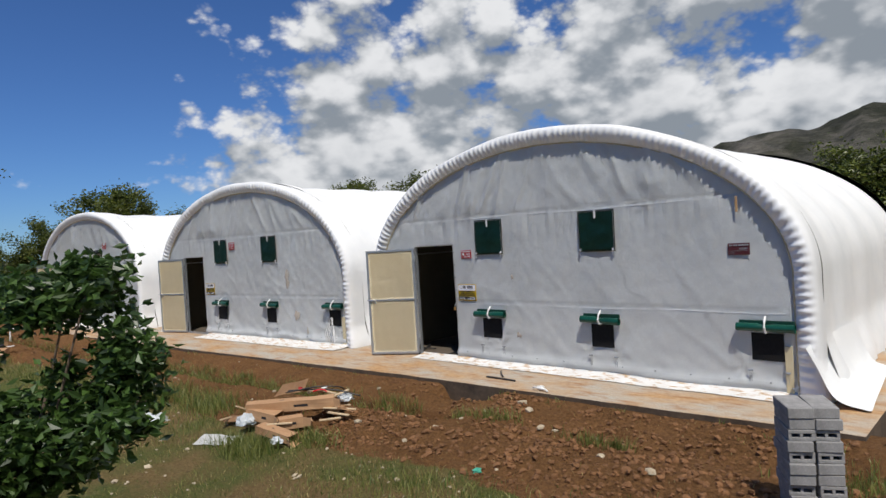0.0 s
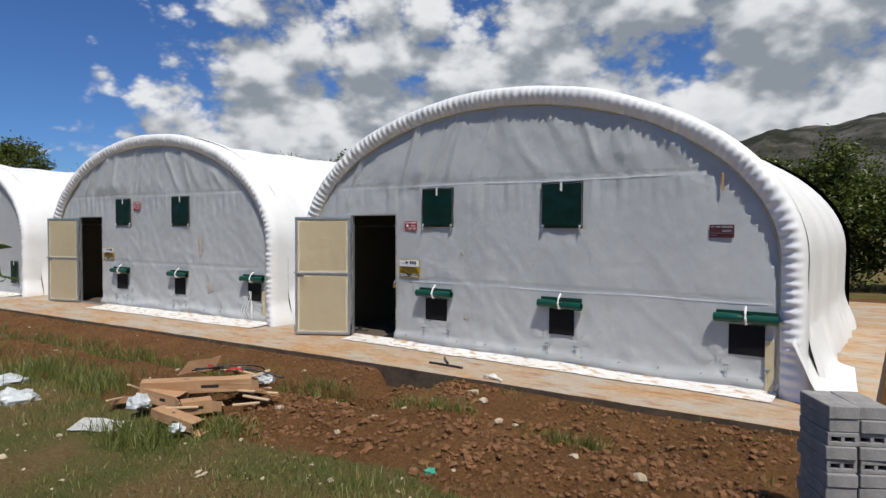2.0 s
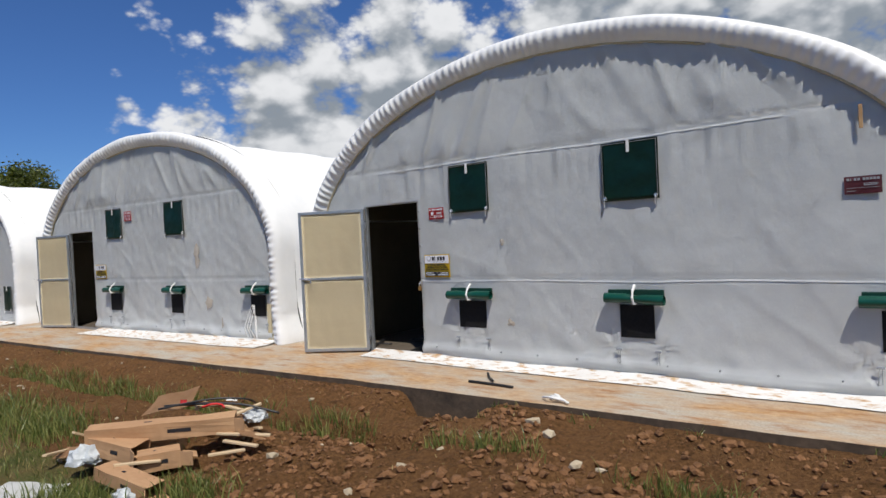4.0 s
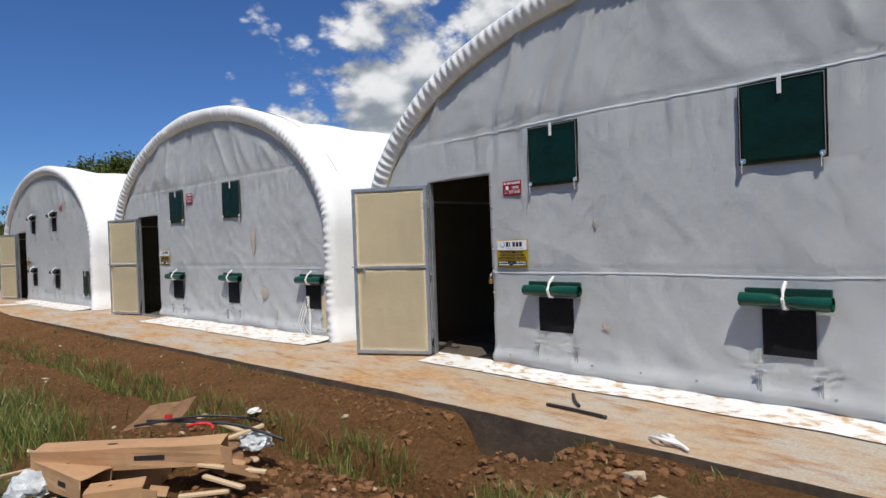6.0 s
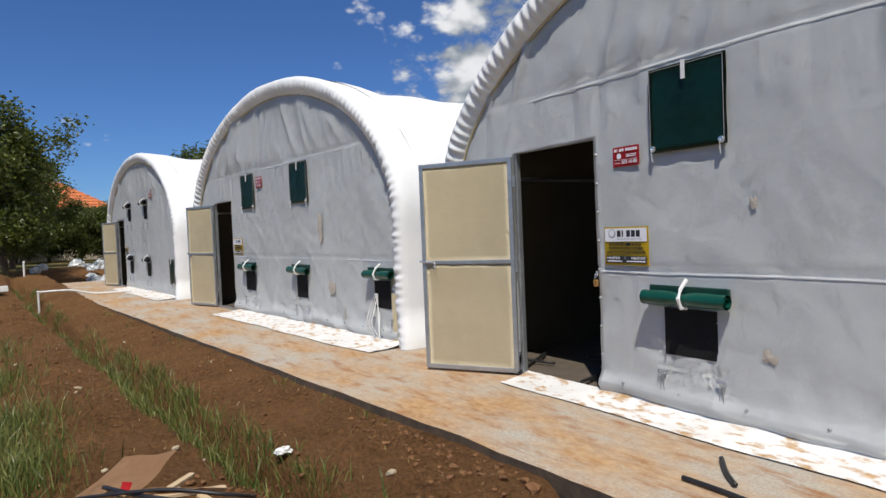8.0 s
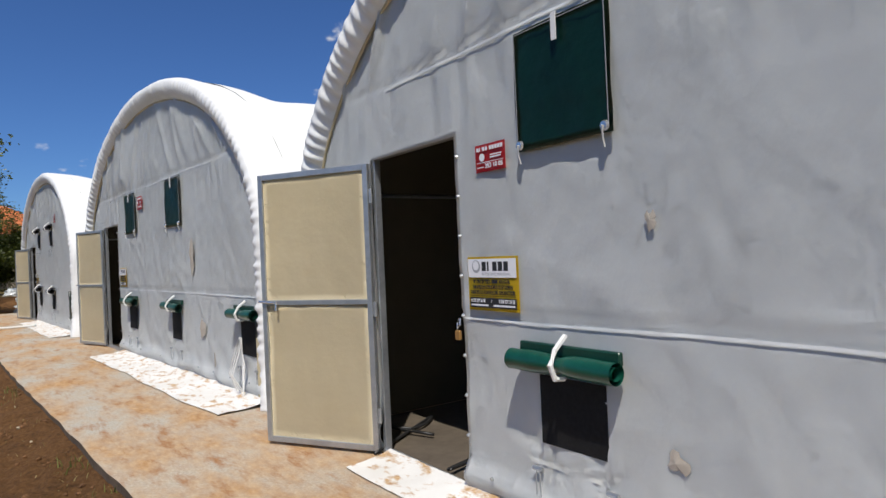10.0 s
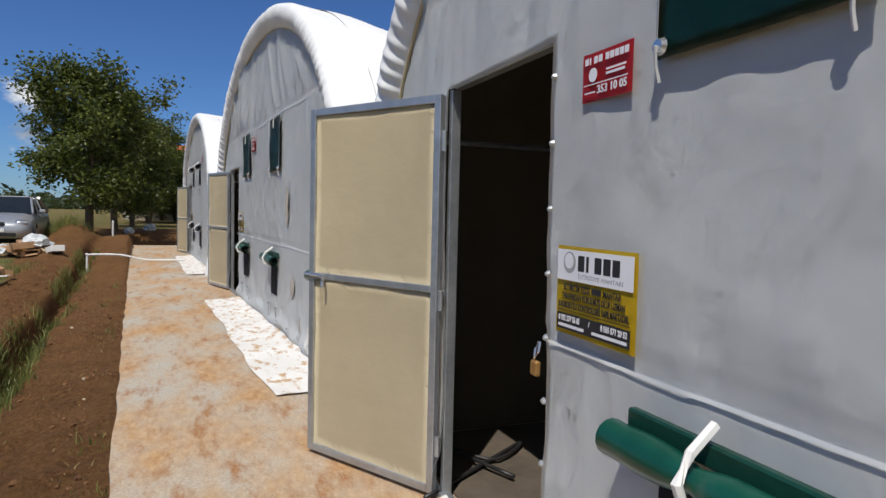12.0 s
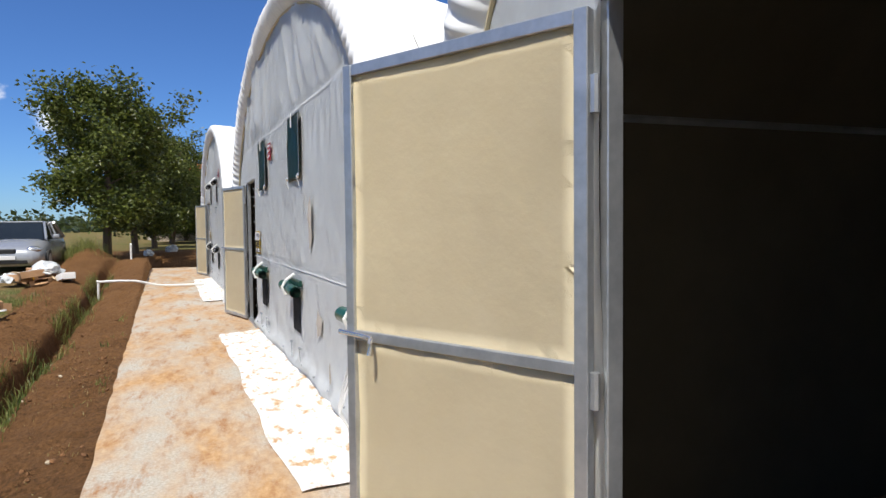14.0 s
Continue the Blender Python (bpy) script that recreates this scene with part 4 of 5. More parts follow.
rnd = random.Random(11)
green, dry = [], []
for k in range(900):  # along the trench
    x = rnd.uniform(-19, 1.6) if k % 3 else rnd.uniform(-7, 4.5)
    if ns(x * 0.9, 4.2) < -0.18:
        continue
    side = rnd.choice((-1, 1)) if x < 1.4 else 0.2
    y = trench(x) + side * rnd.uniform(0.07, 0.22)
    for _ in range(13):
        green.append((x + rnd.gauss(0, 0.09), y + rnd.gauss(0, 0.05), rnd.uniform(0.06, 0.2)))
for k in range(7500):  # tufts over the field
    x, y = rnd.uniform(-16, 9), rnd.uniform(-8.4, -3.2)
    d = slab_edge(x) - y
    if soil_amount(x, y) > 0.35:
        continue
    n = ns(x * 0.8, y * 0.8, 9)
    if n < -0.12 and rnd.random() < 0.8:
        continue
    tall = 0.5 + 0.9 * max(0, ns(x * 0.55, y * 0.55, 4)) + 0.5 * sstep(-3, -6, x) * sstep(3.6, 2.6, d)
    for _ in range(8):
        (green if rnd.random() < 0.72 else dry).append((x + rnd.gauss(0, 0.10), y + rnd.gauss(0, 0.10), tall * rnd.uniform(0.05, 0.15)))
for cx, cy, n, h, s in ((0.75, -4.75, 420, 0.34, 0.24), (1.25, -4.1, 240, 0.26, 0.2), (-1.6, -4.05, 520, 0.36, 0.35), (-3.0, -4.1, 520, 0.36, 0.4), (-5.2, -4.5, 700, 0.38, 0.5), (-7.5, -4.6, 500, 0.36, 0.5),
                        (-10.7, -4.95, 240, 0.32, 0.25), (-14, -5.0, 300, 0.3, 0.5), (-0.2, -3.75, 220, 0.25, 0.25), (4.2, -4.4, 380, 0.16, 0.5), (3.0, -4.6, 300, 0.14, 0.5), (5.4, -3.9, 300, 0.13, 0.4), (-23.5, -5.6, 700, 0.6, 0.7),
                        (6.9, -2.2, 400, 0.22, 0.35), (7.3, 0.0, 700, 0.2, 0.45), (7.5, 3.5, 700, 0.2, 0.6), (7.6, 7.5, 500, 0.2, 0.8)):
    for _ in range(int(n * 1.7)):
        green.append((cx + rnd.gauss(0, s), cy + rnd.gauss(0, s * 0.6), h * rnd.uniform(0.25, 0.8)))
for _ in range(90):  # strays on the soil and along the slab
    x = rnd.uniform(-12, 6)
    y = slab_edge(x) - abs(rnd.gauss(0, 0.12)) - 0.04
    if ns(x * 1.3, 8.8) > 0.05:
        for _ in range(7):
            green.append((x + rnd.gauss(0, 0.04), y + rnd.gauss(0, 0.02), rnd.uniform(0.04, 0.11)))
for _ in range(1500):
    x = rnd.uniform(-9, 6)
    dry.append((x, slab_edge(x) - rnd.uniform(0.1, 3), rnd.uniform(0.02, 0.06)))
blades(1, green, GRASS, "grass", "green grass tufts in the field and the trench")
blades(2, dry, DRY_GRASS, "dry_grass", "dry yellow grass stalks")

# clods and stones
rnd = random.Random(31)
cl = []
for k in range(11000):
    x = rnd.uniform(-13, 7.5) if k % 2 else rnd.uniform(-1, 6.5)
    d = rnd.uniform(0.05, 2.7)
    y = slab_edge(x) - d
    if soil_amount(x, y) < 0.4 or ns(x * 1.1, y * 1.1, 6) < (-0.05 if x < 0.5 else -0.3):
        continue
    s = 0.012 + 0.05 * rnd.random() ** 4 * (1.5 if x > 0.8 else 0.8)
    cl.append((x, y, ground_z(x, y) + s * 0.15, s))
tagged(obj("earth_clods", lumps(4, cl), CLOD), "loose clods of red earth", "soil", kind="stuff")
st = []
for k in range(420):
    x, y = rnd.uniform(-8, 7.5), rnd.uniform(-6.6, -2.0)
    if soil_amount(x, y) > 0.5 and rnd.random() < 0.75:
        continue
    s = 0.022 + 0.06 * rnd.random() ** 2.5
    st.append((x, y, ground_z(x, y) + s * 0.1, s))
tagged(obj("pebbles", lumps(5, st, 0.6), STONE), "small pale limestones in the grass", "stones", kind="stuff")
for x, y, s in ((2.35, -3.05, 0.12), (1.2, -3.35, 0.10), (3.4, -2.35, 0.12), (3.0, -2.0, 0.13), (4.4, -2.7, 0.10), (5.1, -3.0, 0.09), (2.7, -1.75, 0.12)):
    tagged(obj("stone", lumps(int(s * 900 + x * 10), [(x, y, ground_z(x, y) + s * 0.2, s)], 0.7), STONE), "pale limestone lying on the dug earth", "stone", "stones on the earth")


# ---- concrete blocks ----
def block_mesh(slots):
    """A hollow block, 0.22 x 0.5 x 0.10, open at its front end."""
    bm = bmesh.new()
    w, l, h, t = 0.222, 0.50, 0.083, 0.026
    box(bm, (0, 0, t / 2), (w, l, t), None, 0.003)
    box(bm, (0, 0, h - t / 2), (w, l, t), None, 0.003)
    for i in range(slots + 1):
        x = -w / 2 + t / 2 + (w - t) * i / slots
        box(bm, (x, 0, h / 2), (t, l - 0.004, h - 2 * t))
    box(bm, (0, l / 2 - 0.02, h / 2), (w - 2 * t, 0.02, h - 2 * t))
    me = bpy.data.meshes.new("concrete_block")
    bm.to_mesh(me)
    bm.free()
    me.materials.append(BLOCK)
    return me


solid = boxes(((0, 0, 0.0415), (0.222, 0.50, 0.083)), bevel=0.006)
solid_me = bpy.data.meshes.new("concrete_block")
solid.to_mesh(solid_me)
solid.free()
solid_me.materials.append(BLOCK)
hollow_me = block_mesh(2)
rnd = random.Random(77)
SX, SY = 6.44, -3.0
sz0 = ground_z(SX, SY) - 0.02
layers = int((0.75 - sz0) / 0.085)
for k in range(layers):
    for i in (-1, 1):
        ob = new("concrete_block", hollow_me if k in (layers - 3, layers - 5, layers - 8, layers - 9) or (k < 3 and i > 0) else solid_me)
        z = 0.75 - (layers - k) * 0.085
        ob.matrix_world = pose(SX, SY, z, 0, 0, 30) @ pose(i * 0.094 + rnd.uniform(-0.01, 0.01), rnd.uniform(-0.02, 0.02), 0, 0, 0, rnd.uniform(-2, 2)) @ Matrix.Diagonal((0.82, 0.8, 1, 1))
        tagged(ob, "grey concrete block in a tall stack on the earth", "block", "stacked concrete blocks")


# ---- packaging heaps ----
def carton(x, y, z, l, w, h, rz, rx=0, ry=0, label="brown cardboard carton on the heap", open_end=True):
    t = thing("carton", pose(x, y, z, rx, ry, rz), label, "carton", "cardboard on the heap")
    k = 0.006
    bm = boxes(((0, 0, h / 2), (l, w, h)))
    if open_end:
        bmesh.ops.delete(bm, geom=[f for f in bm.faces if f.calc_center_median().x > l * 0.49], context="FACES_ONLY")
    bmesh.ops.subdivide_edges(bm, edges=bm.edges[:], cuts=3, use_grid_fill=True)
    for v in bm.verts:
        v.co += Vector((0, 0.012 * ns(v.co.x * 6 + x, v.co.z * 9, y), 0.014 * ns(v.co.x * 5 + y, v.co.y * 9, x) * (v.co.z > h * 0.4)))
    bmesh.ops.solidify(bm, geom=bm.faces[:], thickness=k)
    part("body", bm, CARD, t)
    if open_end:
        bm = bmesh.new()
        box(bm, (l / 2 + 0.06, 0, h - 0.02), (0.13, w * 0.9, k), pose(0, 0, 0, 0, 14, 0))
        part("end_flap", bm, CARD, t)
        part("side_flap", box(bmesh.new(), (0.06, 0, 0), (0.13, k, h * 0.8), pose(l / 2, -w / 2, h / 2, 0, 0, -35)), CARD, t)
    part("print", boxes(((l * 0.12, -w / 2 - 0.0015, h * 0.5), (l * 0.16, 0.002, h * 0.22))), INK, t)
    part("print", boxes(((-l * 0.1, 0.0, h + 0.0015), (l * 0.05, w * 0.12, 0.002))), INK, t)
    return t


def card_sheet(x, y, z, l, w, rz, rx, ry, seed, mat=CARD, name="cardboard_sheet", label="bent sheet of brown cardboard"):
    bm = bmesh.new()
    f = lambda u, v: (u * l, v * w, 0.05 * l * ns(u * 2.2, v * 1.4, seed) + (0.12 * w * abs(v) if seed % 2 < 1 else 0))
    grid(bm, f, lin(-0.5, 0.5, 10), lin(-0.5, 0.5, 8))
    bmesh.ops.solidify(bm, geom=bm.faces[:], thickness=0.006)
    ob = obj(name, bm, mat)
    ob.matrix_world = pose(x, y, z, rx, ry, rz)
    return tagged(ob, label, "cardboard" if mat is CARD else "litter", "cardboard on the heap" if mat is CARD else "litter")


def stick(x, y, z, l, rz, ry, mat=WOOD, w=0.045, name="wood_offcut", label="pale wooden offcut on the heap"):
    ob = obj(name, boxes(((0, 0, 0), (l, w, w * 0.55)), bevel=0.004), mat)
    ob.matrix_world = pose(x, y, z, 0, ry, rz)
    return tagged(ob, label, "wood", "wood offcuts")


def crumpled(x, y, z, s, seed, mat, name, label, flat=0.45):
    bm = bmesh.new()
    bmesh.ops.create_icosphere(bm, subdivisions=3, radius=1)
    for v in bm.verts:
        p = v.co.copy()
        k = 1 + 0.45 * ns(p.x * 2.1 + seed, p.y * 2.1, p.z * 2.1) + 0.22 * ns(p.x * 6 + seed, p.y * 6, p.z * 6)
        v.co = Vector((p.x * s * k, p.y * s * 0.75 * k, max(-0.3, p.z) * s * flat * k))
    ob = obj(name, bm, mat)
    ob.matrix_world = pose(x, y, z + 0.2 * s * flat, 0, 0, seed * 50)
    return tagged(ob, label, "litter", "litter")


def cable(pts, r, label, mat=BLACK_PIPE, name="hose"):
    n = []
    pts = [Vector(p) for p in pts]
    for i in range(len(pts) - 1):
        a, b, c, d = pts[max(0, i - 1)], pts[i], pts[i + 1], pts[min(len(pts) - 1, i + 2)]
        for k in range(6):
            t = k / 6
            n.append(0.5 * (2 * b + (c - a) * t + (2 * a - 5 * b + 4 * c - d) * t * t + (3 * b - a - 3 * c + d) * t ** 3))
    n.append(pts[-1])
    return tagged(obj(name, tube(bmesh.new(), n, r, 7), mat, None, "", True), label, "hose" if mat is BLACK_PIPE else "pipe", "black hoses" if mat is BLACK_PIPE else "")


HZ = -0.17
before_heap = set(bpy.data.objects)
# the long carton lies across the heap, roughly along the view's width
carton(0.68, -3.82, HZ + 0.24, 1.42, 0.20, 0.17, 50, 3, 0, "long brown cardboard carton lying on the heap")
carton(0.50, -4.20, HZ + 0.13, 0.52, 0.26, 0.17, 22, 0, 8, "brown cardboard carton crushed on the heap")
carton(0.96, -4.02, HZ + 0.04, 0.38, 0.22, 0.17, 64, 0, 0, "small brown carton under the long one")
carton(1.18, -4.42, HZ + 0.03, 0.75, 0.20, 0.12, 8, 0, 6, "narrow brown carton lying in the grass")
carton(0.30, -3.92, HZ, 0.9, 0.4, 0.22, 48, 0, 0, "flattened brown carton at the bottom of the heap", False)
card_sheet(0.08, -3.40, HZ + 0.42, 0.55, 0.40, 30, 20, -10, 2)
card_sheet(0.42, -3.12, HZ + 0.38, 0.50, 0.36, 80, -18, 12, 5)
card_sheet(0.95, -3.18, HZ + 0.20, 0.45, 0.36, 10, 20, 10, 8)
card_sheet(-0.05, -4.28, HZ + 0.13, 0.75, 0.22, 20, 14, -10, 3)
card_sheet(1.42, -3.28, HZ + 0.22, 0.26, 0.16, 70, 10, 20, 4)
for k, (x, y, z, l, rz, ry) in enumerate(((1.0, -3.2, 0.36, 0.6, 75, -12), (0.75, -3.0, 0.34, 0.5, 20, 10), (1.3, -3.3, 0.22, 0.55, 40, 5), (1.42, -3.42, 0.18, 0.4, 20, 4), (1.38, -3.55, 0.12, 0.35, 60, 0), (-0.12, -4.2, 0.22, 0.42, 100, 28),
                                          (0.55, -3.15, 0.40, 0.5, 95, 8), (0.85, -3.35, 0.34, 0.45, 120, 5), (1.0, -4.25, 0.16, 0.4, 70, 6), (0.35, -3.2, 0.38, 0.55, 140, 4), (1.15, -3.05, 0.2, 0.4, 160, 12), (-0.3, -4.45, 0.1, 0.5, 130, 10))):
    stick(x, y, HZ + z, l, rz, ry)
cable([(0.2, -3.55, 0.26), (0.6, -3.4, 0.30), (0.95, -3.1, 0.27), (1.3, -2.85, 0.16)], 0.014, "black hose lying across the heap")
cable([(0.35, -3.7, 0.28), (0.7, -3.3, 0.34), (0.9, -3.0, 0.30), (0.8, -2.8, 0.2)], 0.011, "thin black hose curling over the heap")
RED_TAPE = plain("red_tape", (0.55, 0.01, 0.012), (0.65, 0.03, 0.03), 20, 0.5)
card_sheet(0.42, -3.45, 0.31, 0.07, 0.05, 40, 60, 0, 6, RED_TAPE, "red_label", "small red label on the cardboard")
cable([(0.75, -3.42, 0.29), (0.85, -3.36, 0.32), (0.88, -3.28, 0.30), (0.97, -3.3, 0.29)], 0.012, "red rope on the heap", RED_TAPE, "rope")
crumpled(1.05, -2.98, 0.10, 0.17, 3, BAG, "plastic_wrap", "crumpled clear plastic wrap on the heap")
crumpled(0.33, -4.42, -0.05, 0.17, 5, BAG, "plastic_wrap", "clear plastic wrap beside the cartons", 0.7)
crumpled(1.48, -4.60, -0.12, 0.09, 8, BAG, "plastic_wrap", "clear plastic wrap at the carton's end", 0.8)
heap_fit = Matrix.Translation((0.30, -3.85, -0.19)) @ Matrix.Diagonal((0.82, 0.82, 0.82, 1)) @ Matrix.Translation((-0.60, 3.85, 0.19))
for ob in bpy.data.objects:
    if ob not in before_heap and ob.parent is None:
        ob.matrix_world = heap_fit @ ob.matrix_world
crumpled(-1.55, -4.95, -0.20, 0.24, 9, BAG, "plastic_bag", "clear plastic bag lying in the grass", 0.6)
crumpled(-2.75, -4.65, -0.20, 0.26, 12, BAG, "plastic_bag", "flat clear plastic bag in the grass", 0.35)
card_sheet(0.12, -4.78, -0.17, 0.5, 0.32, 35, 3, 2, 7, PAPER, "paper_sheet", "white paper sheet lying on the grass")
crumpled(-0.9, -2.38, -0.16, 0.06, 2, PAPER, "paper_scrap", "white paper scrap by the trench")
crumpled(-3.6, -4.6, -0.18, 0.05, 4, PAPER, "paper_scrap", "white paper scrap in the grass")
TEAL = plain("green_plastic", (0.05, 0.30, 0.20), (0.09, 0.40, 0.28), 20, 0.3)
crumpled(3.6, -3.75, -0.17, 0.06, 6, TEAL, "plastic_scrap", "small green plastic scrap in the grass")
for k in range(3):
    cable([(2.5 + 0.06 * k, -1.22 + 0.05 * k, 0.02), (2.62, -1.30 + 0.05 * k, 0.05), (2.75 + 0.03 * k, -1.25 - 0.03 * k, 0.02)], 0.012, "white cord scraps on the concrete", STRAP, "cord_scrap")
cable([(1.42, -0.58, 0.02), (1.56, -0.75, 0.02), (1.68, -0.86, 0.02)], 0.014, "bent black hose piece on the concrete")
cable([(1.45, -0.98, 0.018), (1.7, -0.98, 0.018), (2.02, -1.0, 0.018)], 0.014, "black hose piece on the concrete")

# farther heaps by the trench
for x, y, s in ((-11.9, -5.1, 0), (-17.6, -5.35, 1)):
    z = ground_z(x, y)
    for k in range(6):
        a = k * 1.1 + s
        carton(x + 0.55 * math.cos(a), y + 0.35 * math.sin(a), z + 0.02 + 0.1 * (k % 3), 0.5, 0.3, 0.16, 60 * k, 8, 6 * (k % 2), "torn brown carton on a farther heap", k % 2 == 0)
        stick(x + 0.6 * math.cos(a + 0.5), y + 0.4 * math.sin(a + 0.5), z + 0.2 + 0.03 * k, 0.8, 40 * k + 20, 6 * (-1) ** k, PAPER if k % 2 else WOOD, 0.05)
    crumpled(x - 0.1, y + 0.25, z + 0.3, 0.35, 4 + s, BLACK_BAG if s == 0 else BAG, "plastic_bag", "black plastic bag on the heap" if s == 0 else "clear plastic bag on the heap", 0.6)
    crumpled(x + 0.3, y - 0.45, z + 0.12, 0.25, 7 + s, BAG, "plastic_bag", "grey plastic bag on the heap", 0.7)
fx, fy = -17.0, -4.55
ob = obj("foam_board", boxes(((0, 0, 0.09), (0.9, 0.3, 0.16)), bevel=0.01), PAPER)
ob.matrix_world = pose(fx, fy, ground_z(fx, fy), 0, -8, 20)
tagged(ob, "white foam board beside the heap", "foam board")
YEL = plain("yellow_plastic", (0.65, 0.33, 0.01), (0.75, 0.42, 0.02), 10, 0.4)
crumpled(-18.3, -5.75, ground_z(-18.3, -5.75), 0.25, 3, YEL, "plastic_sack", "yellow plastic sack on the heap", 0.7)

# white pipe by the far tent
cable([(-15.6, -3.62, -0.45), (-15.6, -3.62, 0.18), (-15.6, -3.58, 0.22), (-15.75, -2.9, 0.20), (-15.9, -2.3, 0.06), (-16.0, -1.4, 0.05)], 0.028, "white plastic pipe bent over the trench", WHITE_PIPE, "pipe")
cable([(-23.6, -3.9, ground_z(-23.6, -3.9) - 0.2), (-23.6, -3.9, ground_z(-23.6, -3.9) + 0.55)], 0.035, "short white plastic pipe standing upright", WHITE_PIPE, "pipe")

# hoses inside the first tent; added dark sheets paint the tent floors' shade
part("floor_sheet", boxes(((MID, 3.32, 0.006), (7.4, 6.5, 0.008))), SHADE_FLOOR, tent_a)
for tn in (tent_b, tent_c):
    part("floor_sheet", boxes(((MID, 3.32, 0.006), (7.4, 6.5, 0.008))), SHADE_FLOOR, tn)
rnd = random.Random(9)
for k in range(9):
    x, y = rnd.uniform(-1.2, 0.3), rnd.uniform(0.45, 1.8)
    pts = [(x + rnd.gauss(0, 0.35), y + rnd.gauss(0, 0.3), 0.03 + 0.03 * abs(rnd.gauss(0, 1))) for _ in range(5)]
    cable(pts, 0.012, "black irrigation hose tangled on the tent floor")


# ---- car ----
def build_car(m):
    car = thing("car", m, "silver compact hatchback parked on the grass", "car")
    # stations along the length, front at +x: (x, half width, sill, waist)
    st = [(2.14, 0.55, 0.30, 0.52), (2.08, 0.74, 0.22, 0.66), (1.85, 0.82, 0.18, 0.76), (1.2, 0.87, 0.18, 0.90), (0.7, 0.88, 0.18, 0.97), (-0.3, 0.89, 0.18, 0.99), (-1.3, 0.88, 0.18, 1.02), (-1.9, 0.84, 0.22, 1.03), (-2.1, 0.76, 0.30, 0.95), (-2.14, 0.6, 0.4, 0.7)]
    bm = bmesh.new()
    rows = []
    for x, w, lo, hi in st:
        ring = []
        for k in range(13):
            a = math.pi * k / 12
            y = w * math.copysign(abs(math.cos(a)) ** 0.35, math.cos(a))
            z = lo + (hi - lo) * math.sin(a) ** 0.45
            ring.append(bm.verts.new((x, y, z)))
        rows.append(ring)
    for a, b in zip(rows, rows[1:]):
        for k in range(12):
            bm.faces.new((a[k], b[k], b[k + 1], a[k + 1]))
        bm.faces.new((a[12], b[12], b[0], a[0]))
    bm.faces.new(rows[0])
    bm.faces.new(rows[-1][::-1])
    bmesh.ops.recalc_face_normals(bm, faces=bm.faces[:])
    part("body", bm, CAR_PAINT, car, "silver painted body", True)

    def cabin(xs, top, shrink, name, mat, z0):
        b = bmesh.new()
        lowr = [b.verts.new((x, y, z0)) for x, y in ((xs[0], 0.74), (xs[0], -0.74), (xs[3], -0.74), (xs[3], 0.74))]
        hir = [b.verts.new((x, y, top)) for x, y in ((xs[1], shrink), (xs[1], -shrink), (xs[2], -shrink), (xs[2], shrink))]
        b.faces.new(hir)
        for i in range(4):
            j = (i + 1) % 4
            b.faces.new((lowr[i], lowr[j], hir[j], hir[i]))
        bmesh.ops.recalc_face_normals(b, faces=b.faces[:])
        bmesh.ops.bevel(b, geom=b.edges[:], offset=0.05, segments=2, affect="EDGES")
        return part(name, b, mat, car)
    cabin((1.0, 0.25, -1.3, -1.95), 1.42, 0.57, "windows", CAR_GLASS, 0.88)
    part("roof", boxes(((-0.55, 0, 1.435), (1.5, 1.12, 0.05)), bevel=0.02), CAR_PAINT, car)
    for sy in (-1, 1):
        part("pillar", tube(bmesh.new(), [(1.0, sy * 0.76, 0.92), (0.25, sy * 0.60, 1.42)], 0.035, 6), CAR_PAINT, car)
        part("pillar", tube(bmesh.new(), [(-0.6, sy * 0.77, 0.95), (-0.6, sy * 0.60, 1.42)], 0.03, 6), CAR_PAINT, car)
        part("pillar", tube(bmesh.new(), [(-1.95, sy * 0.75, 0.95), (-1.3, sy * 0.58, 1.42)], 0.06, 6), CAR_PAINT, car)
        part("mirror", boxes(((0.75, sy * 0.98, 1.0), (0.14, 0.18, 0.12)), bevel=0.03), CAR_PAINT, car)
        b = bmesh.new()
        bmesh.ops.create_icosphere(b, subdivisions=2, radius=1, matrix=pose(1.95, sy * 0.62, 0.66, 0, 25, sy * 25) @ Matrix.Diagonal((0.12, 0.19, 0.085, 1)))
        part("headlight", b, CHROME, car, "clear headlight", True)
        for wx in (1.32, -1.28):
            b = bmesh.new()
            bmesh.ops.create_cone(b, cap_ends=True, segments=24, radius1=0.31, radius2=0.31, depth=0.2, matrix=pose(wx, sy * 0.80, 0.31, 90))
            w = part("wheel", b, TYRE, car, "black tyre")
            b = bmesh.new()
            bmesh.ops.create_cone(b, cap_ends=True, segments=18, radius1=0.2, radius2=0.2, depth=0.21, matrix=pose(wx, sy * 0.803, 0.31, 90))
            part("rim", b, GALV, w)
    part("grille", boxes(((2.10, 0, 0.62), (0.10, 0.42, 0.13)), bevel=0.02), INK, car, "dark grille")
    part("lower_grille", boxes(((2.09, 0, 0.32), (0.12, 1.0, 0.12)), bevel=0.02), INK, car, "dark lower air intake")
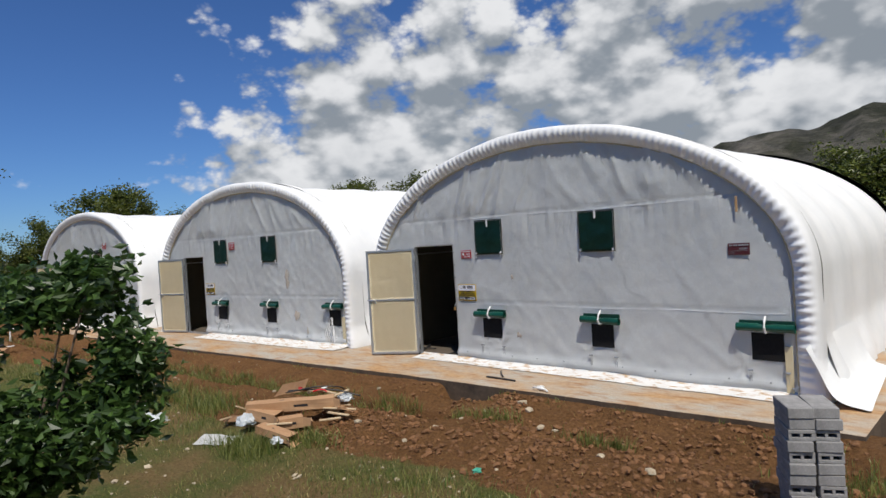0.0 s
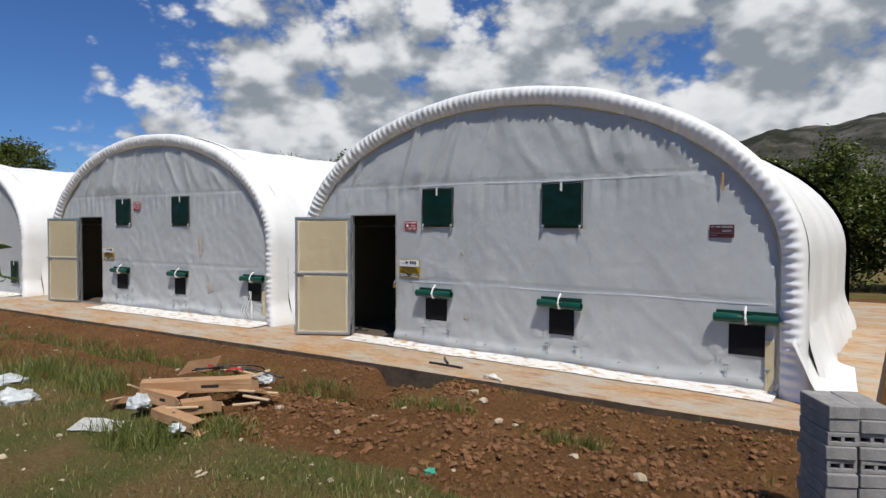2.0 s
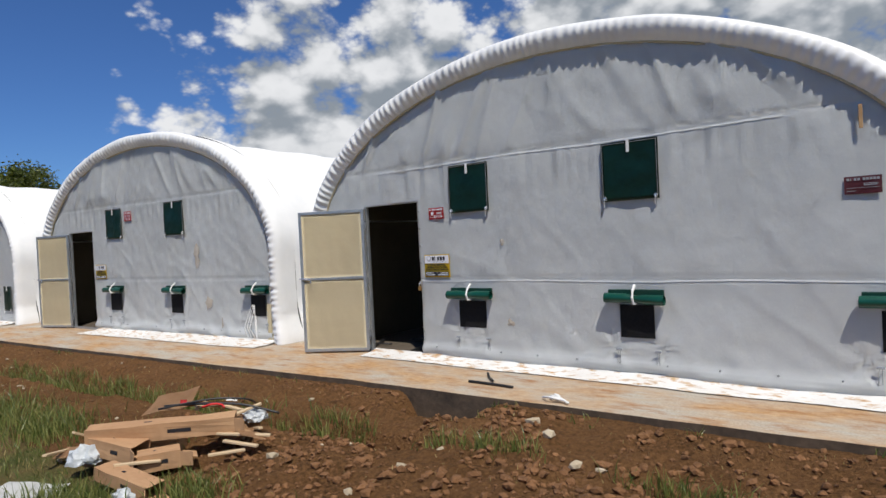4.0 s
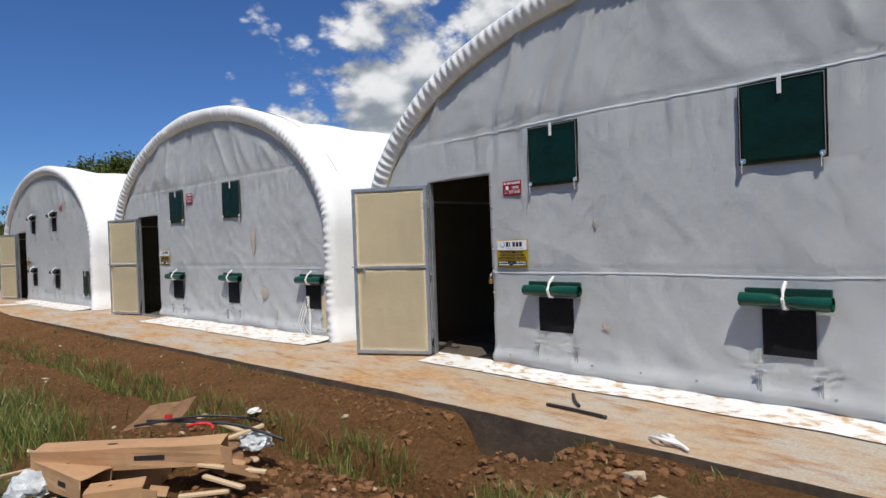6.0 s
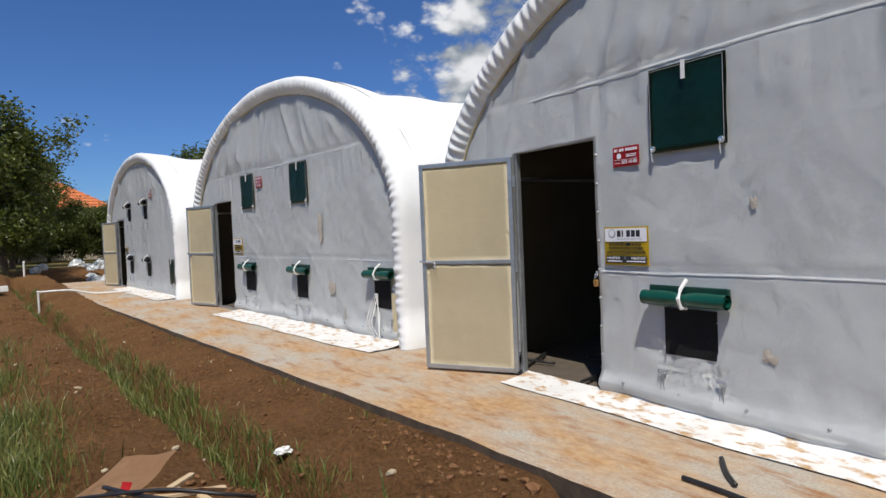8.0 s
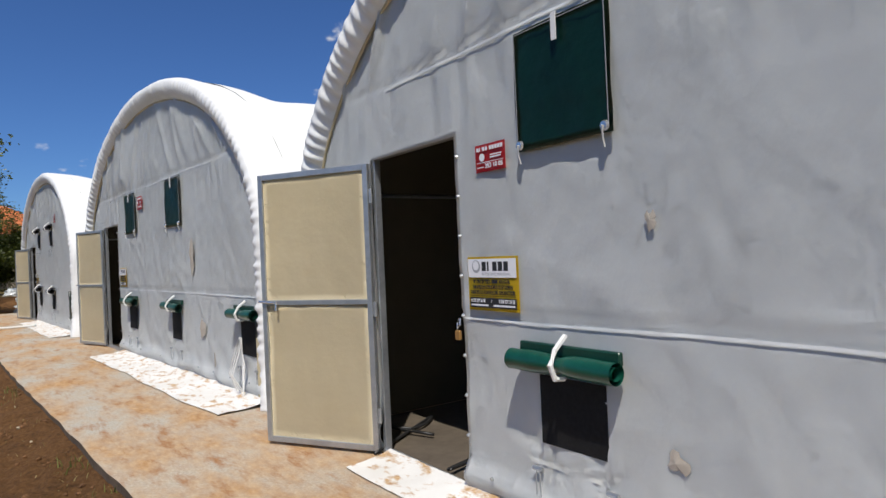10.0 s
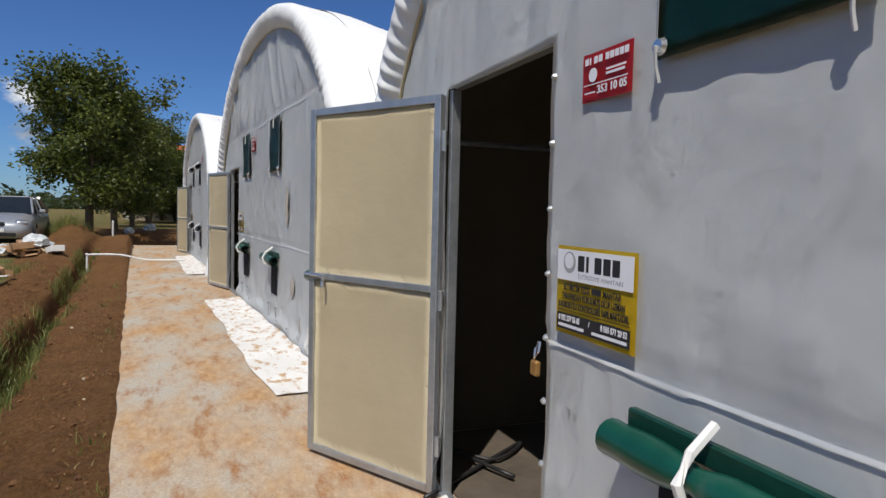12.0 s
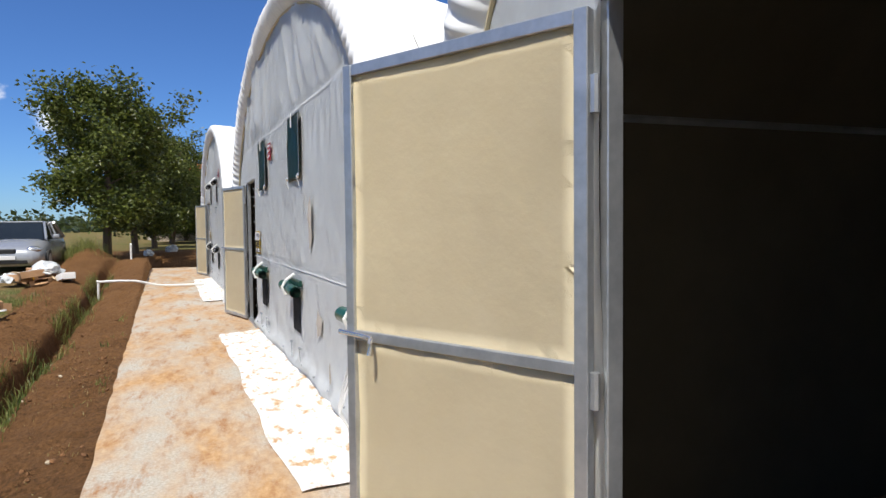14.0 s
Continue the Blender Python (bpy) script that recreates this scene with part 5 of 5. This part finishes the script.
    part("number_plate", boxes(((2.165, 0, 0.44), (0.02, 0.42, 0.10)), bevel=0.004), WHITE, car, "white number plate")
    return car


build_car(at_ground(-22.0, -6.65, 3))


# ---- farmhouse beyond the trees ----
def build_house(m):
    h = thing("house", m, "farmhouse with an orange tiled hip roof behind trees", "house")
    part("wall", boxes(((0, 0, 2.1), (7, 8, 4.2)), bevel=0.02), PLASTER, h)
    bm = bmesh.new()
    vs = [bm.verts.new(p) for p in ((-4, -4.5, 4.2), (4, -4.5, 4.2), (4, 4.5, 4.2), (-4, 4.5, 4.2), (0, -1.2, 6.6), (0, 1.2, 6.6))]
    for q in ((0, 1, 4), (1, 2, 5, 4), (2, 3, 5), (3, 0, 4, 5), (3, 2, 1, 0)):
        bm.faces.new([vs[i] for i in q])
    r = part("roof", bm, TILE, h, "orange clay tile roof")
    bm = bmesh.new()
    for k in range(1, 9):
        f = k / 9
        y, z = 4.5 - 3.3 * f, 4.2 + 2.4 * f
        x = 4 * (1 - f)
        for q, w in ((((x, -y, z), (x, y, z)), 0.07), (((x, -y, z), (-x, -y, z)), 0.07), (((x, y, z), (-x, y, z)), 0.07)):
            tube(bm, q, w, 5)
    part("tile_course", bm, TILE, r)
    for y in (-2, 2):
        part("window", boxes(((3.52, y, 2.2), (0.08, 1.1, 1.2)), bevel=0.01), CAR_GLASS, h)
    return h


for x, y, a in ((-47, -0.6, 30), (-48, -2.4, 140), (-50, 1.6, 250), (-49, -4.4, 320)):
    tagged(copy_thing(tree_b, at_ground(x, y, a) @ Matrix.Diagonal((0.85, 0.85, 0.85, 1))), "green orchard tree before the farmhouse", group="trees beyond the far tent")
build_house(pose(-58, -2.5, 0.1, 0, 0, 10))
rnd = random.Random(3)
for k in range(26):
    x, y = -31 + rnd.gauss(0, 3), 0.3 + rnd.gauss(0, 1.6)
    crumpled(x, y, ground_z(x, y), rnd.uniform(0.2, 0.5), k, BAG if k % 3 else BLACK_BAG, "rubbish_bag", "grey rubbish sack heaped beneath the trees", 0.8)
